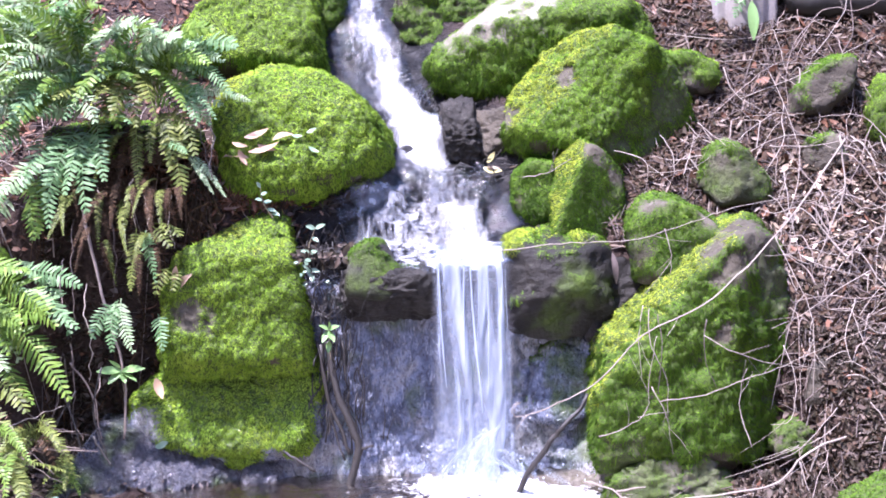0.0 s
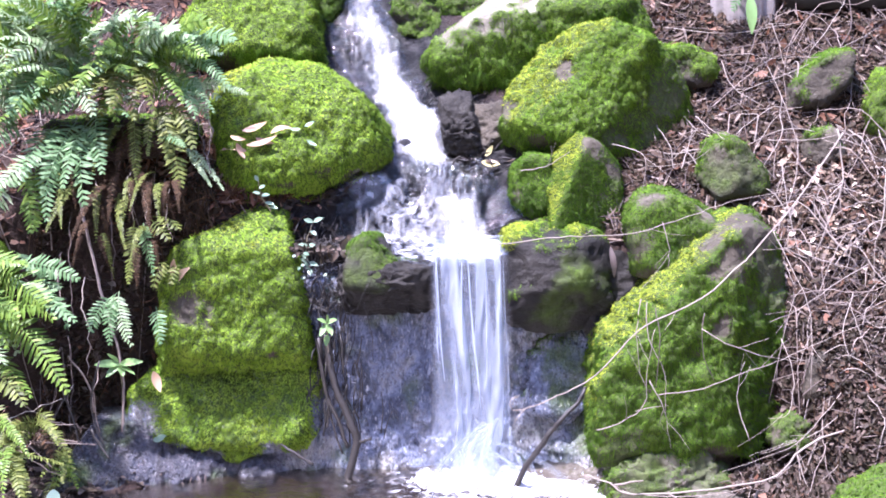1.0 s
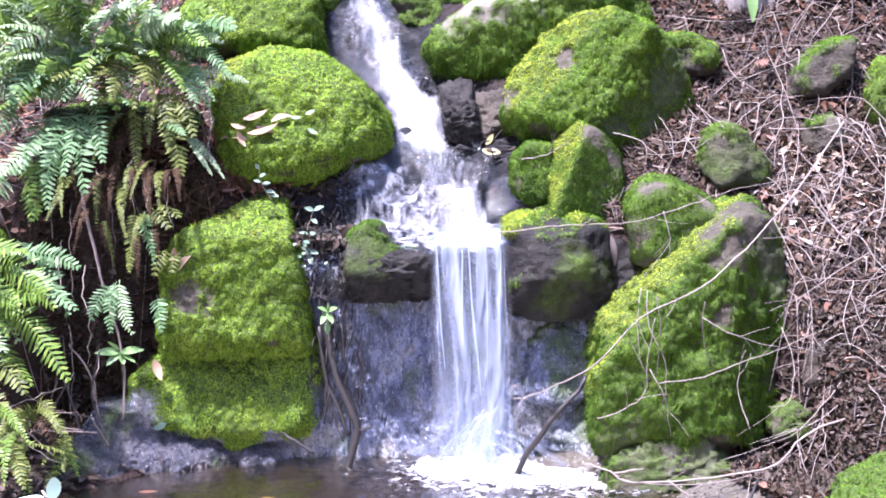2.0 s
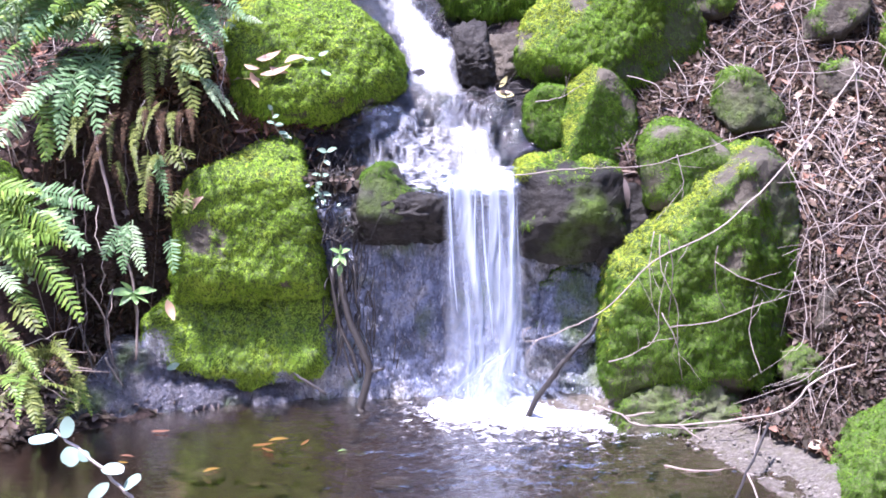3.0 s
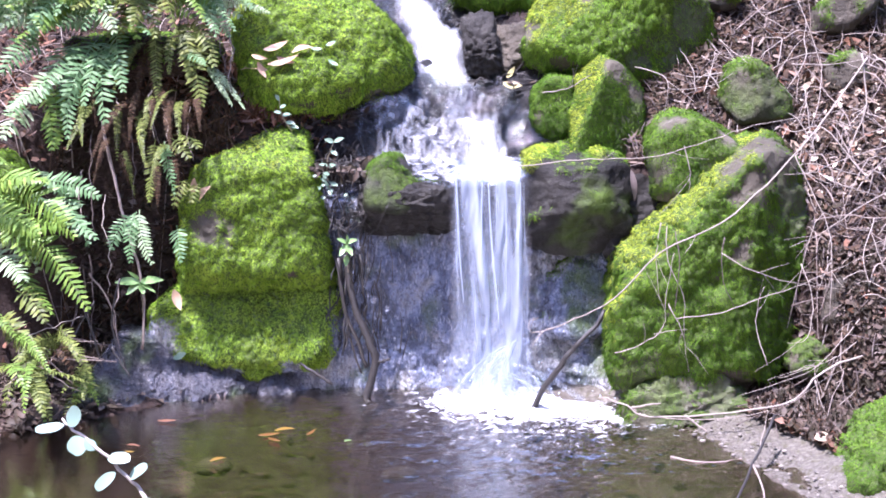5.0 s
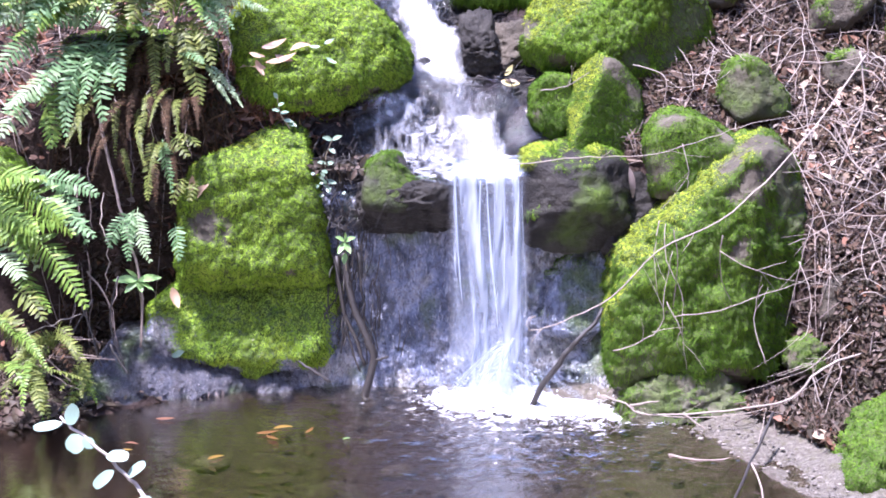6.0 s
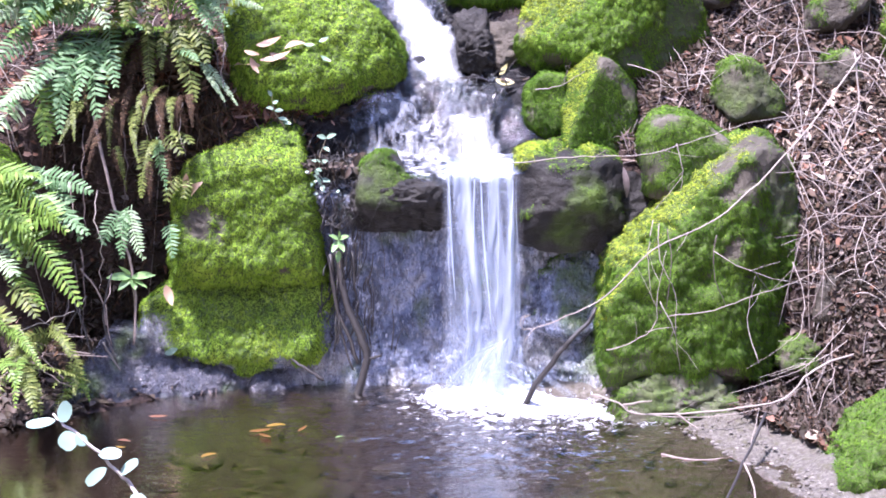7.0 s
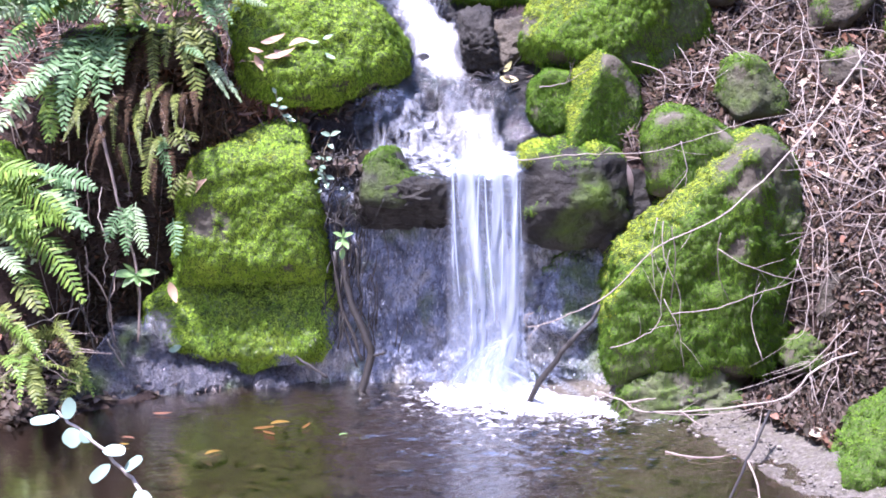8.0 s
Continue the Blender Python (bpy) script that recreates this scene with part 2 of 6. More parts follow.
def fall_material():
    n = Nodes("falling_water")
    streak = n.noise(60, 4, 0.55, (0.85, 1.0, 0.15), 0.6)
    b = n.bump(streak, 0.5, 0.006)
    mask = n.math("MULTIPLY", n.attr("foam"), n.math("ADD", 0.78, n.math("MULTIPLY", streak, 0.4)))
    mask = n.math("MINIMUM", mask, 0.93)
    n.set(color=(0.54, 0.61, 0.72), rough=0.3, normal=b)
    white = n.blend(0.40, n.p.outputs[0], n.shader("BsdfTranslucent", Color=(0.54, 0.61, 0.72)))
    clear = n.blend(0.05, n.shader("BsdfTransparent", Color=(0.94, 0.955, 0.975)), n.shader("BsdfGlossy", Color=(1.0, 1.0, 1.0), Roughness=0.15, Normal=b))
    return n.finish(n.blend(mask, clear, white))


FALL = fall_material()


# ---- building helpers ----
def thing(name, at, label, category, group="", kind=""):
    ob = new(name)
    ob.location = at
    ob.empty_display_size = 0.05
    return tagged(ob, label, category, group, kind)


def base_of(parent):
    while parent.parent:
        parent = parent.parent
    return np.array(parent.location)


def mesh_of(name, verts, faces, material, smooth=True, attrs=None):
    me = bpy.data.meshes.new(name)
    me.from_pydata([tuple(map(float, v)) for v in verts] if not isinstance(verts, np.ndarray) else verts.tolist(), [], faces)
    me.materials.append(material)
    if smooth:
        me.polygons.foreach_set("use_smooth", [True] * len(me.polygons))
    for key, values in (attrs or {}).items():
        values = np.asarray(values, dtype=float)
        if values.ndim == 1:
            me.attributes.new(key, "FLOAT", "POINT").data.foreach_set("value", values)
        else:
            col = np.ones((len(values), 4))
            col[:, :values.shape[1]] = values
            me.attributes.new(key, "FLOAT_COLOR", "POINT").data.foreach_set("color", col.ravel())
    me.update()
    return me


def part(name, verts, faces, material, parent, label="", smooth=True, attrs=None, kind=""):
    """One mesh under a thing or a part; the places are given in the world."""
    ob = new(name, mesh_of(name, np.asarray(verts, dtype=float) - base_of(parent), faces, material, smooth, attrs))
    ob.parent = parent
    return tagged(ob, label, kind=kind)


def solid(name, verts, faces, material, label, category, group="", kind="", smooth=True, attrs=None):
    """A thing that is one mesh, with its origin at its lowest middle."""
    v = np.asarray(verts, dtype=float)
    o = np.array([v[:, 0].mean(), v[:, 1].mean(), v[:, 2].min()])
    ob = new(name, mesh_of(name, v - o, faces, material, smooth, attrs))
    ob.location = o
    return tagged(ob, label, category, group, kind)


def fractal(p, scale, octaves=4, seed=0.0):
    """Fractal noise about 0 for an array of points."""
    out, amp = np.zeros(len(p)), 1.0
    off = Vector((seed * 7.31, seed * 3.17, seed * 5.73))
    for k in range(octaves):
        out += amp * np.array([noise.noise(Vector(q) * scale * 2 ** k + off) for q in p])
        amp *= 0.5
    return out


def smooth_step(a, b, x):
    t = np.clip((x - a) / (b - a), 0, 1)
    return t * t * (3 - 2 * t)


def icosphere(level):
    bm = bmesh.new()
    bmesh.ops.create_icosphere(bm, subdivisions=level, radius=1.0)
    v = np.array([q.co[:] for q in bm.verts])
    f = [[q.index for q in face.verts] for face in bm.faces]
    bm.free()
    return v, f


SPHERES = {k: icosphere(k) for k in (2, 3, 4, 5, 6, 7)}


def grid_faces(nu, nv):
    return [(i * nv + j, i * nv + j + 1, (i + 1) * nv + j + 1, (i + 1) * nv + j) for i in range(nu - 1) for j in range(nv - 1)]


def tube(points, r0, r1, sides=6, wobble=0.0, rng=None, steps=4, power=1.0):
    """A tapered, slightly crooked round stick along points: verts and faces."""
    pts = np.array(points, dtype=float)
    n = len(pts)
    fine = []
    for i in range(n - 1):
        a, b = pts[max(i - 1, 0)], pts[min(i + 2, n - 1)]
        p, q = pts[i], pts[i + 1]
        for k in range(steps):
            t = k / steps
            fine.append(0.5 * (2 * p + (q - a) * t + (2 * a - 5 * p + 4 * q - b) * t * t + (3 * p - a - 3 * q + b) * t ** 3))
    fine.append(pts[-1])
    fine = np.array(fine)
    if wobble and rng is not None:
        fine[1:-1] += rng.normal(0, wobble, fine[1:-1].shape)
    tangent = np.gradient(fine, axis=0)
    tangent /= np.linalg.norm(tangent, axis=1, keepdims=True) + 1e-9
    side = np.cross(tangent, (0.13, 0.31, 0.94))
    side /= np.linalg.norm(side, axis=1, keepdims=True) + 1e-9
    up = np.cross(side, tangent)
    m = len(fine)
    r = r0 + (r1 - r0) * np.linspace(0, 1, m) ** power
    ang = np.arange(sides) * 2 * np.pi / sides
    v = (fine[:, None] + r[:, None, None] * (np.cos(ang)[None, :, None] * side[:, None] + np.sin(ang)[None, :, None] * up[:, None])).reshape(-1, 3)
    f = [(i * sides + j, i * sides + (j + 1) % sides, (i + 1) * sides + (j + 1) % sides, (i + 1) * sides + j) for i in range(m - 1) for j in range(sides)]
    f += [tuple(range(sides))[::-1], tuple((m - 1) * sides + j for j in range(sides))]
    return v, f


def joined(pieces):
    vs, fs, k = [], [], 0
    for v, f in pieces:
        vs.append(np.asarray(v, dtype=float))
        fs += [tuple(i + k for i in q) for q in f]
        k += len(v)
    return np.concatenate(vs), fs


# ---- the lie of the land ----
SHORE_X = np.array([-2.6, -1.5, -1.14, -1.0, -0.82, -0.61, -0.3, 0.2, 0.45, 0.59, 0.72, 0.83, 0.95, 1.3, 1.8])
SHORE_Y = np.array([-2.2, -0.9, -0.40, -0.32, -0.10, 0.02, 0.09, 0.03, -0.16, -0.34, -0.60, -0.90, -1.3, -2.2, -2.8])
COURSE_Y = np.array([0.0, 0.15, 0.30, 0.42, 0.50, 0.65, 0.75, 0.90, 1.2])
COURSE_X = np.array([0.12, 0.085, 0.05, 0.02, -0.04, -0.11, -0.16, -0.20, -0.25])


FOOT_X = np.array([-2.6, -1.5, -1.15, -1.0, -0.75, -0.6, -0.3, 0.2, 0.42, 0.55, 0.80, 0.90, 1.0, 1.3, 1.8])
FOOT_Y = np.array([-2.0, -0.20, 0.06, 0.22, 0.20, 0.12, 0.12, 0.12, 0.10, -0.03, -0.12, -0.26, -0.40, -0.9, -2.4])


def hill(x, y):
    """Height of the bare slope."""
    z = 0.57 + 0.85 * y
    return np.where(y > 1.7, 0.57 + 0.85 * 1.7 + 0.35 * (y - 1.7), z)


def land(x, y):
    x, y = np.broadcast_arrays(np.asarray(x, float), np.asarray(y, float))
    shore = np.interp(x, SHORE_X, SHORE_Y)
    foot = np.maximum(np.interp(x, FOOT_X, FOOT_Y), shore)
    width = np.interp(x, [-1.2, -0.8, -0.6, 0.35, 0.6, 0.9], [0.16, 0.08, 0.06, 0.06, 0.12, 0.20])
    s = smooth_step(0.0, 1.0, (y - foot) / width)
    up = np.maximum(hill(x, y), 0.02)
    beach = 0.045 * smooth_step(0.0, 1.0, (y - shore) / np.maximum(foot - shore, 0.03))
    bed = -0.14 * smooth_step(0.0, 0.3, shore - y)
    near = smooth_step(-2.7, -3.3, y + 0.22 * np.sin(1.3 * x) + 0.10 * np.sin(3.1 * x + 1))
    bed = bed * (1 - near) + 0.03 * near
    bed = np.where(x > 3, 0.1, bed)
    bed = np.where(x < -3, 0.1, bed)
    bed = bed + beach
    z = bed + (up - bed) * s
    dx = np.abs(x - np.interp(y, COURSE_Y, COURSE_X))
    gully = (1 - smooth_step(0.08, 0.30, dx)) * smooth_step(0.02, 0.10, y) * (1 - smooth_step(1.2, 1.6, y))
    z = z - 0.07 * gully
    z = z + 0.75 * np.maximum(np.abs(x) - 2.6, 0) * (y > -60) + 0.7 * np.maximum(-6.5 - y, 0)
    return np.minimum(z, 14.0)


def axis(lo, hi, step, far):
    core = np.arange(lo, hi + step / 2, step)
    out, s, v = [], step, hi
    while v < far:
        s *= 1.35
        v += s
        out.append(v)
    pre, s, v = [], step, lo
    while v > -far:
        s *= 1.35
        v -= s
        pre.append(v)
    return np.concatenate([pre[::-1], core, out])


def build_ground():
    xs, ys = axis(-1.55, 1.6, 0.014, 300.0), axis(-1.1, 1.45, 0.014, 300.0)
    gx, gy = np.meshgrid(xs, ys, indexing="ij")
    x, y = gx.ravel(), gy.ravel()
    z = land(x, y)
    p = np.stack([x, y, z], 1)
    near = (np.abs(x) < 2) & (y > -1.5) & (y < 2)
    lump = np.zeros(len(p))
    lump[near] = fractal(p[near], 6.0, 3, 1) * 0.02 + fractal(p[near], 30.0, 2, 2) * 0.006
    p[:, 2] += lump
    dx = np.abs(x - np.interp(y, COURSE_Y, COURSE_X))
    wet = (1 - smooth_step(0.17, 0.34, dx)) * smooth_step(-0.05, 0.05, y)
    wet = np.maximum(wet, (1 - smooth_step(0.24, 0.40, np.abs(x + 0.1))) * smooth_step(0.0, 0.05, y) * (1 - smooth_step(0.16, 0.26, y)))
    wet = np.maximum(wet, smooth_step(0.18, 0.24, x) * (1 - smooth_step(0.50, 0.56, x)) * (1 - smooth_step(0.45, 0.6, z)) * smooth_step(-0.06, 0.0, y) * (y < 0.2))
    pale = (1 - smooth_step(0.05, 0.16, z)) * smooth_step(-0.03, 0.01, z) * smooth_step(-0.8, -0.5, x) * (y < 0.3)
    under = smooth_step(0.0, -0.06, z) * (np.abs(x) < 3)
    pale = np.maximum(pale, under * (0.18 + 0.5 * smooth_step(-0.1, 0.6, x)))
    faces = grid_faces(len(xs), len(ys))
    ob = new("ground", mesh_of("ground", p, faces, GROUND, True, {"mask": np.stack([wet, pale, 0 * wet], 1)}))
    return tagged(ob, "dark forest soil slope with wet stone and pale sandy shore", "ground", kind="structure")


build_ground()


# ---- boulders ----
ROCKS = []


def rock_shape(centre, facets, front, back, seed, sharp, rough, level, lean, cuts=(), crag=0.0, plain=False):
    d, faces = SPHERES[level]
    planes = []
    for a, h in facets:
        a = radians(a)
        n = np.array([math.cos(a), 0, math.sin(a)])
        planes.append((n, max(h, 0.01)))
        for b, k in () if plain else ((0.75, 0.93), (-0.75, 0.95)):
            depth = front if b > 0 else back
            m = np.array([n[0] * math.cos(b), -math.sin(b), n[2] * math.cos(b)])
            planes.append((m, k * (max(h, 0.01) * math.cos(b) + depth * abs(math.sin(b)))))
    planes.append((np.array([0, -math.cos(lean), math.sin(lean)]), front))
    planes.append((np.array([0, 1.0, 0]), back))
    for n, h in cuts:
        planes.append((np.array(n) / np.linalg.norm(n), h))
    s = np.zeros(len(d))
    for n, h in planes:
        s += np.maximum(d @ n, 0) ** sharp / h ** sharp
    r = s ** (-1.0 / sharp)
    v = d * r[:, None]
    size = np.mean([h for _, h in facets])
    bumps = fractal(v / size, 1.1, 3, seed) * 0.065 * rough + fractal(v / size, 4.5, 3, seed + 3) * 0.022 * rough
    if crag:
        bumps = bumps + crag * (0.35 - np.abs(fractal(v / size * (1, 1, 1.8), 2.4, 3, seed + 6)) * 2)
    return v * (1 + bumps)[:, None] + np.array(centre), faces


def tufts(v, faces, weight, count, length, rng, lay=1.1, slim=0.17):
    """Short blades of moss that stand on the faces, chosen by area and weight."""
    tri = np.array([f[:3] for f in faces])
    a, b, c = v[tri[:, 0]], v[tri[:, 1]], v[tri[:, 2]]
    nrm = np.cross(b - a, c - a)
    area = np.linalg.norm(nrm, axis=1)
    nrm /= area[:, None] + 1e-12
    w = area * weight[tri].mean(1) * np.where(nrm[:, 1] > 0.55, 0.0, 1.0)
    if w.sum() <= 0:
        return None
    pick = rng.choice(len(tri), count, p=w / w.sum())
    u = rng.random((count, 2))
    flip = u.sum(1) > 1
    u[flip] = 1 - u[flip]
    p = a[pick] + (b - a)[pick] * u[:, :1] + (c - a)[pick] * u[:, 1:]
    n = nrm[pick]
    flat = rng.normal(0, 1, (count, 3)) + np.array([0, 0, -lay])
    flat -= n * (flat * n).sum(1, keepdims=True)
    flat /= np.linalg.norm(flat, axis=1, keepdims=True) + 1e-9
    d = n * rng.uniform(0.15, 0.9, (count, 1)) + flat * 0.8
    d /= np.linalg.norm(d, axis=1, keepdims=True)
    side = np.cross(d, n + rng.normal(0, 0.25, (count, 3)))
    side /= np.linalg.norm(side, axis=1, keepdims=True) + 1e-9
    L = (length * (0.5 + rng.random(count)) * np.where(rng.random(count) < 0.12, 1.6, 1.0))[:, None]
    p = p - n * 0.002
    wdt = L * slim
    tip = p + d * L + np.array([0, 0, -0.25]) * L * 0.35
    verts = np.stack([p - side * wdt, p + side * wdt, tip], 1).reshape(-1, 3)
    faces = (np.arange(count)[:, None] * 3 + np.arange(3)).tolist()
    soft = n * 0.85 + d * 0.42 + rng.normal(0, 0.10, (count, 3))
    soft /= np.linalg.norm(soft, axis=1, keepdims=True)
    return verts, faces, np.repeat(soft, 3, axis=0)


def boulder(centre, facets, label, front=0.15, back=0.2, seed=1, sharp=16.0, rough=1.2, level=5, lean=0.3,
            moss=0.6, dark=0, count=9000, length=0.0075, bare=(), thin=(), cuts=(), crag=0.0, fringe=0, rim=False, pile=1.0, plain=False, name="boulder", material=None, group="mossy boulders"):
    """A rounded, faceted boulder. moss: how far down its sides the moss grows; bare: spots of naked stone; thin: spots with a mere film of moss (offset, radius)."""
    material = material or STONE
    rng = np.random.default_rng(seed)
    v, faces = rock_shape(centre, facets, front, back, seed, sharp, rough, level, lean, cuts, crag, plain)
    c = np.array(centre)
    nrm = np.zeros_like(v)
    tri = np.array([f[:3] for f in faces])
    fn = np.cross(v[tri[:, 1]] - v[tri[:, 0]], v[tri[:, 2]] - v[tri[:, 0]])
    for k in range(3):
        np.add.at(nrm, tri[:, k], fn)
    nrm /= np.linalg.norm(nrm, axis=1, keepdims=True) + 1e-12
    patch = fractal(v, 11.0, 3, seed + 9)
    w = smooth_step(-0.15, 0.25, nrm[:, 2] - 0.55 + 1.3 * moss + 0.75 * patch)
    for off, rad in bare:
        dist = np.linalg.norm((v - c - np.array(off)) * (1, 0.6, 1), axis=1) + 0.75 * rad * fractal(v, 20.0, 3, seed + 4)
        w *= 0.03 + 0.97 * smooth_step(0.65 * rad, 1.25 * rad, dist)
    film = w.copy()
    for off, rad in thin:
        dist = np.linalg.norm((v - c - np.array(off)) * (1, 0.6, 1), axis=1) + 0.8 * rad * fractal(v, 14.0, 4, seed + 5)
        away = smooth_step(0.6 * rad, 1.3 * rad, dist)
        w *= 0.22 + 0.78 * away
        film = np.maximum(film * away, (1 - away) * np.clip(0.75 + 0.5 * patch, 0.3, 0.95))
    v = v + pile * nrm * (w * (0.006 + 0.011 * np.maximum(patch, -0.3) + 0.008 * fractal(v * (1.15, 1, 0.85), 20.0, 2, seed + 15) + 0.0052 * fractal(v * (1.2, 1, 0.8), 55.0, 2, seed + 12)))[:, None]
    low = v[:, 2].min()
    ob = thing(name, (c[0], c[1], low), label, "boulder", group)
    part("stone", v, faces, material, ob, attrs={"moss": film})
    if count:
        area = np.zeros(len(v))
        for k in range(3):
            np.add.at(area, tri[:, k], np.linalg.norm(fn, axis=1))
        # rim paints sunlight: yellow blades where normals face up and left
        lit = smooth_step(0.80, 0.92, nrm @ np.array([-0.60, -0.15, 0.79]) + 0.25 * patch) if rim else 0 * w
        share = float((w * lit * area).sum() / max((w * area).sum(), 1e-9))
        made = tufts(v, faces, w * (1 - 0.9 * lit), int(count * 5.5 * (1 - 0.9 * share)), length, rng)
        if made:
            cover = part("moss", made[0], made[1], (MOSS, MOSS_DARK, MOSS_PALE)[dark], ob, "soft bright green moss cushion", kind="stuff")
            if fringe:
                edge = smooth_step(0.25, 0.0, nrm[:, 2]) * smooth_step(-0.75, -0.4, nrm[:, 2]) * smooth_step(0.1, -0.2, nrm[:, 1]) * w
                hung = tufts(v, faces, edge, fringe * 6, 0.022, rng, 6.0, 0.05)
                # hanging strands use the dark moss copy, its shade painted in
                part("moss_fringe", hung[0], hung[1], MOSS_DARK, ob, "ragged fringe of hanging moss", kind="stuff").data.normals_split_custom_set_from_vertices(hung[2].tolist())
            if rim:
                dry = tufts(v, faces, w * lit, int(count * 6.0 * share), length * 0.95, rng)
                part("dry_moss", dry[0], dry[1], MOSS_LIT, ob, "yellow moss painted to read as sunlit", kind="stuff").data.normals_split_custom_set_from_vertices(dry[2].tolist())
            cover.data.normals_split_custom_set_from_vertices(made[2].tolist())
    ROCKS.append((c, max(h for _, h in facets)))
    return ob


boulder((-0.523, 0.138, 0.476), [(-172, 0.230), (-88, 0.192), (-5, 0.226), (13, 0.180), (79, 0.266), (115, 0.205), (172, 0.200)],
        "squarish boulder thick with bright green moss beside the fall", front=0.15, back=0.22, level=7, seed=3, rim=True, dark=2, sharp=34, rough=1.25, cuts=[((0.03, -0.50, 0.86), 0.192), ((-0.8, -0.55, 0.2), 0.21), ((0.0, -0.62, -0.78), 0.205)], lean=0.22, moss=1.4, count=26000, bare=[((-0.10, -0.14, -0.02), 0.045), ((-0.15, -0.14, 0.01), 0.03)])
boulder((-0.554, 0.105, 0.172), [(-177, 0.282), (-134, 0.234), (-97, 0.138), (-85, 0.140), (-39, 0.240), (0, 0.258), (90, 0.112), (118, 0.180), (151, 0.254)],
        "low ledge of wet stone under moss above the pool", front=0.092, back=0.25, level=6, seed=4, lean=0.42, sharp=30, rough=0.9, moss=1.15, dark=2, count=17000, bare=[((-0.26, -0.08, -0.03), 0.06), ((-0.22, -0.08, -0.11), 0.06), ((-0.04, -0.08, -0.140), 0.04), ((0.10, -0.08, -0.14), 0.04), ((0.27, -0.08, -0.03), 0.05), ((0.25, -0.08, -0.11), 0.05)], material=WET_ROCK)
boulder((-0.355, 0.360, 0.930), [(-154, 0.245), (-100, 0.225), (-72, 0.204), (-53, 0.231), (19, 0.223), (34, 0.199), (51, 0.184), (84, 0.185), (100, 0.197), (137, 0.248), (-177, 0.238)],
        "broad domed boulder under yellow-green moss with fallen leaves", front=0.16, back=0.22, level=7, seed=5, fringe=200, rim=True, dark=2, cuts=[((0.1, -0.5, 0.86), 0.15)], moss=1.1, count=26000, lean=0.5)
boulder((-0.533, 0.750, 1.202), [(-96, 0.144), (-87, 0.143), (7, 0.223), (15, 0.218), (89, 0.187), (126, 0.160), (155, 0.189), (-155, 0.235)],
        "angular mossy boulder at the top of the cascade", front=0.14, back=0.25, level=6, seed=6, fringe=500, dark=2, lean=0.6, cuts=[((0.1, -0.55, 0.83), 0.145)], moss=0.85, count=16000)
boulder((-0.313, 0.950, 1.287), [(-37, 0.072), (9, 0.064), (89, 0.099), (169, 0.067), (-117, 0.092)],
        "small dark mossy stone behind the cascade", front=0.1, back=0.15, seed=7, moss=0.7, dark=1, count=5000)
boulder((0.061, 0.920, 1.246), [(-105, 0.157), (-68, 0.125), (-1, 0.215), (89, 0.170), (176, 0.145), (-165, 0.143)],
        "grey boulder partly covered in dull moss", front=0.12, back=0.25, seed=8, crag=0.06, moss=0.5, dark=1, count=9000)
# bare spots in the pale stone paint the sunlit patch on its top
boulder((0.346, 0.680, 1.149), [(-105, 0.193), (-93, 0.175), (-72, 0.200), (-36, 0.286), (39, 0.314), (78, 0.222), (100, 0.188), (125, 0.190), (143, 0.242), (-156, 0.316)],
        "long boulder with a sunlit bare top and hanging moss", front=0.14, back=0.25, level=6, seed=9, fringe=900, sharp=20, cuts=[((-0.1, -0.45, 0.9), 0.15)], moss=0.9, count=18000, lean=0.1,
        bare=[((-0.22, -0.04, 0.07), 0.07), ((-0.14, -0.02, 0.12), 0.10), ((-0.02, 0.0, 0.17), 0.08)], material=PALE_STONE)
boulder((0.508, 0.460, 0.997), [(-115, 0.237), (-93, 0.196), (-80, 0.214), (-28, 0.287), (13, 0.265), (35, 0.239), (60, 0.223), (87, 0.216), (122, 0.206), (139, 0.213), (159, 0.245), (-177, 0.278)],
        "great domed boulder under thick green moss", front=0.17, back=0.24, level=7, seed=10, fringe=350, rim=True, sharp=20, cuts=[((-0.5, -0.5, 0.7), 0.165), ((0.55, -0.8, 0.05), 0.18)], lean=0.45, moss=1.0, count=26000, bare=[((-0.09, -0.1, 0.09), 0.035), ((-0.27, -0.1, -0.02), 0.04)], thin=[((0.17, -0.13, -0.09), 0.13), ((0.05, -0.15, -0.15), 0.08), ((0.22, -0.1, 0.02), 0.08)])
boulder((0.457, 0.190, 0.757), [(-92, 0.135), (-21, 0.118), (3, 0.103), (39, 0.118), (70, 0.145), (135, 0.125), (179, 0.103)],
        "upright pointed stone with moss and a grey tip", front=0.20, back=0.14, seed=11, rim=True, pile=0.2, plain=True, sharp=80, rough=0.2, lean=0.1, cuts=[((-0.75, -0.42, 0.51), 0.092), ((0.42, -0.89, 0.17), 0.072)], moss=0.75, count=9000, dark=1, bare=[((0.01, -0.03, 0.14), 0.050), ((0.09, -0.06, 0.06), 0.03), ((0.06, -0.08, -0.09), 0.03)], thin=[((0.08, -0.09, -0.02), 0.05)])
boulder((0.318, 0.240, 0.756), [(-153, 0.068), (-72, 0.092), (7, 0.057), (76, 0.098), (135, 0.081), (176, 0.065)],
        "small mossy stone at the edge of the stream", pile=0.6, front=0.06, back=0.14, seed=12, moss=0.7, dark=1, count=5000, level=4)
boulder((1.043, -0.240, 0.306), [(-51, 0.064), (8, 0.054), (64, 0.065), (130, 0.061), (171, 0.051), (-117, 0.071)],
        "bare grey stone half sunk in dead leaves", front=0.05, back=0.1, seed=27, crag=0.12, level=4, moss=-1.5, dark=1, count=0)
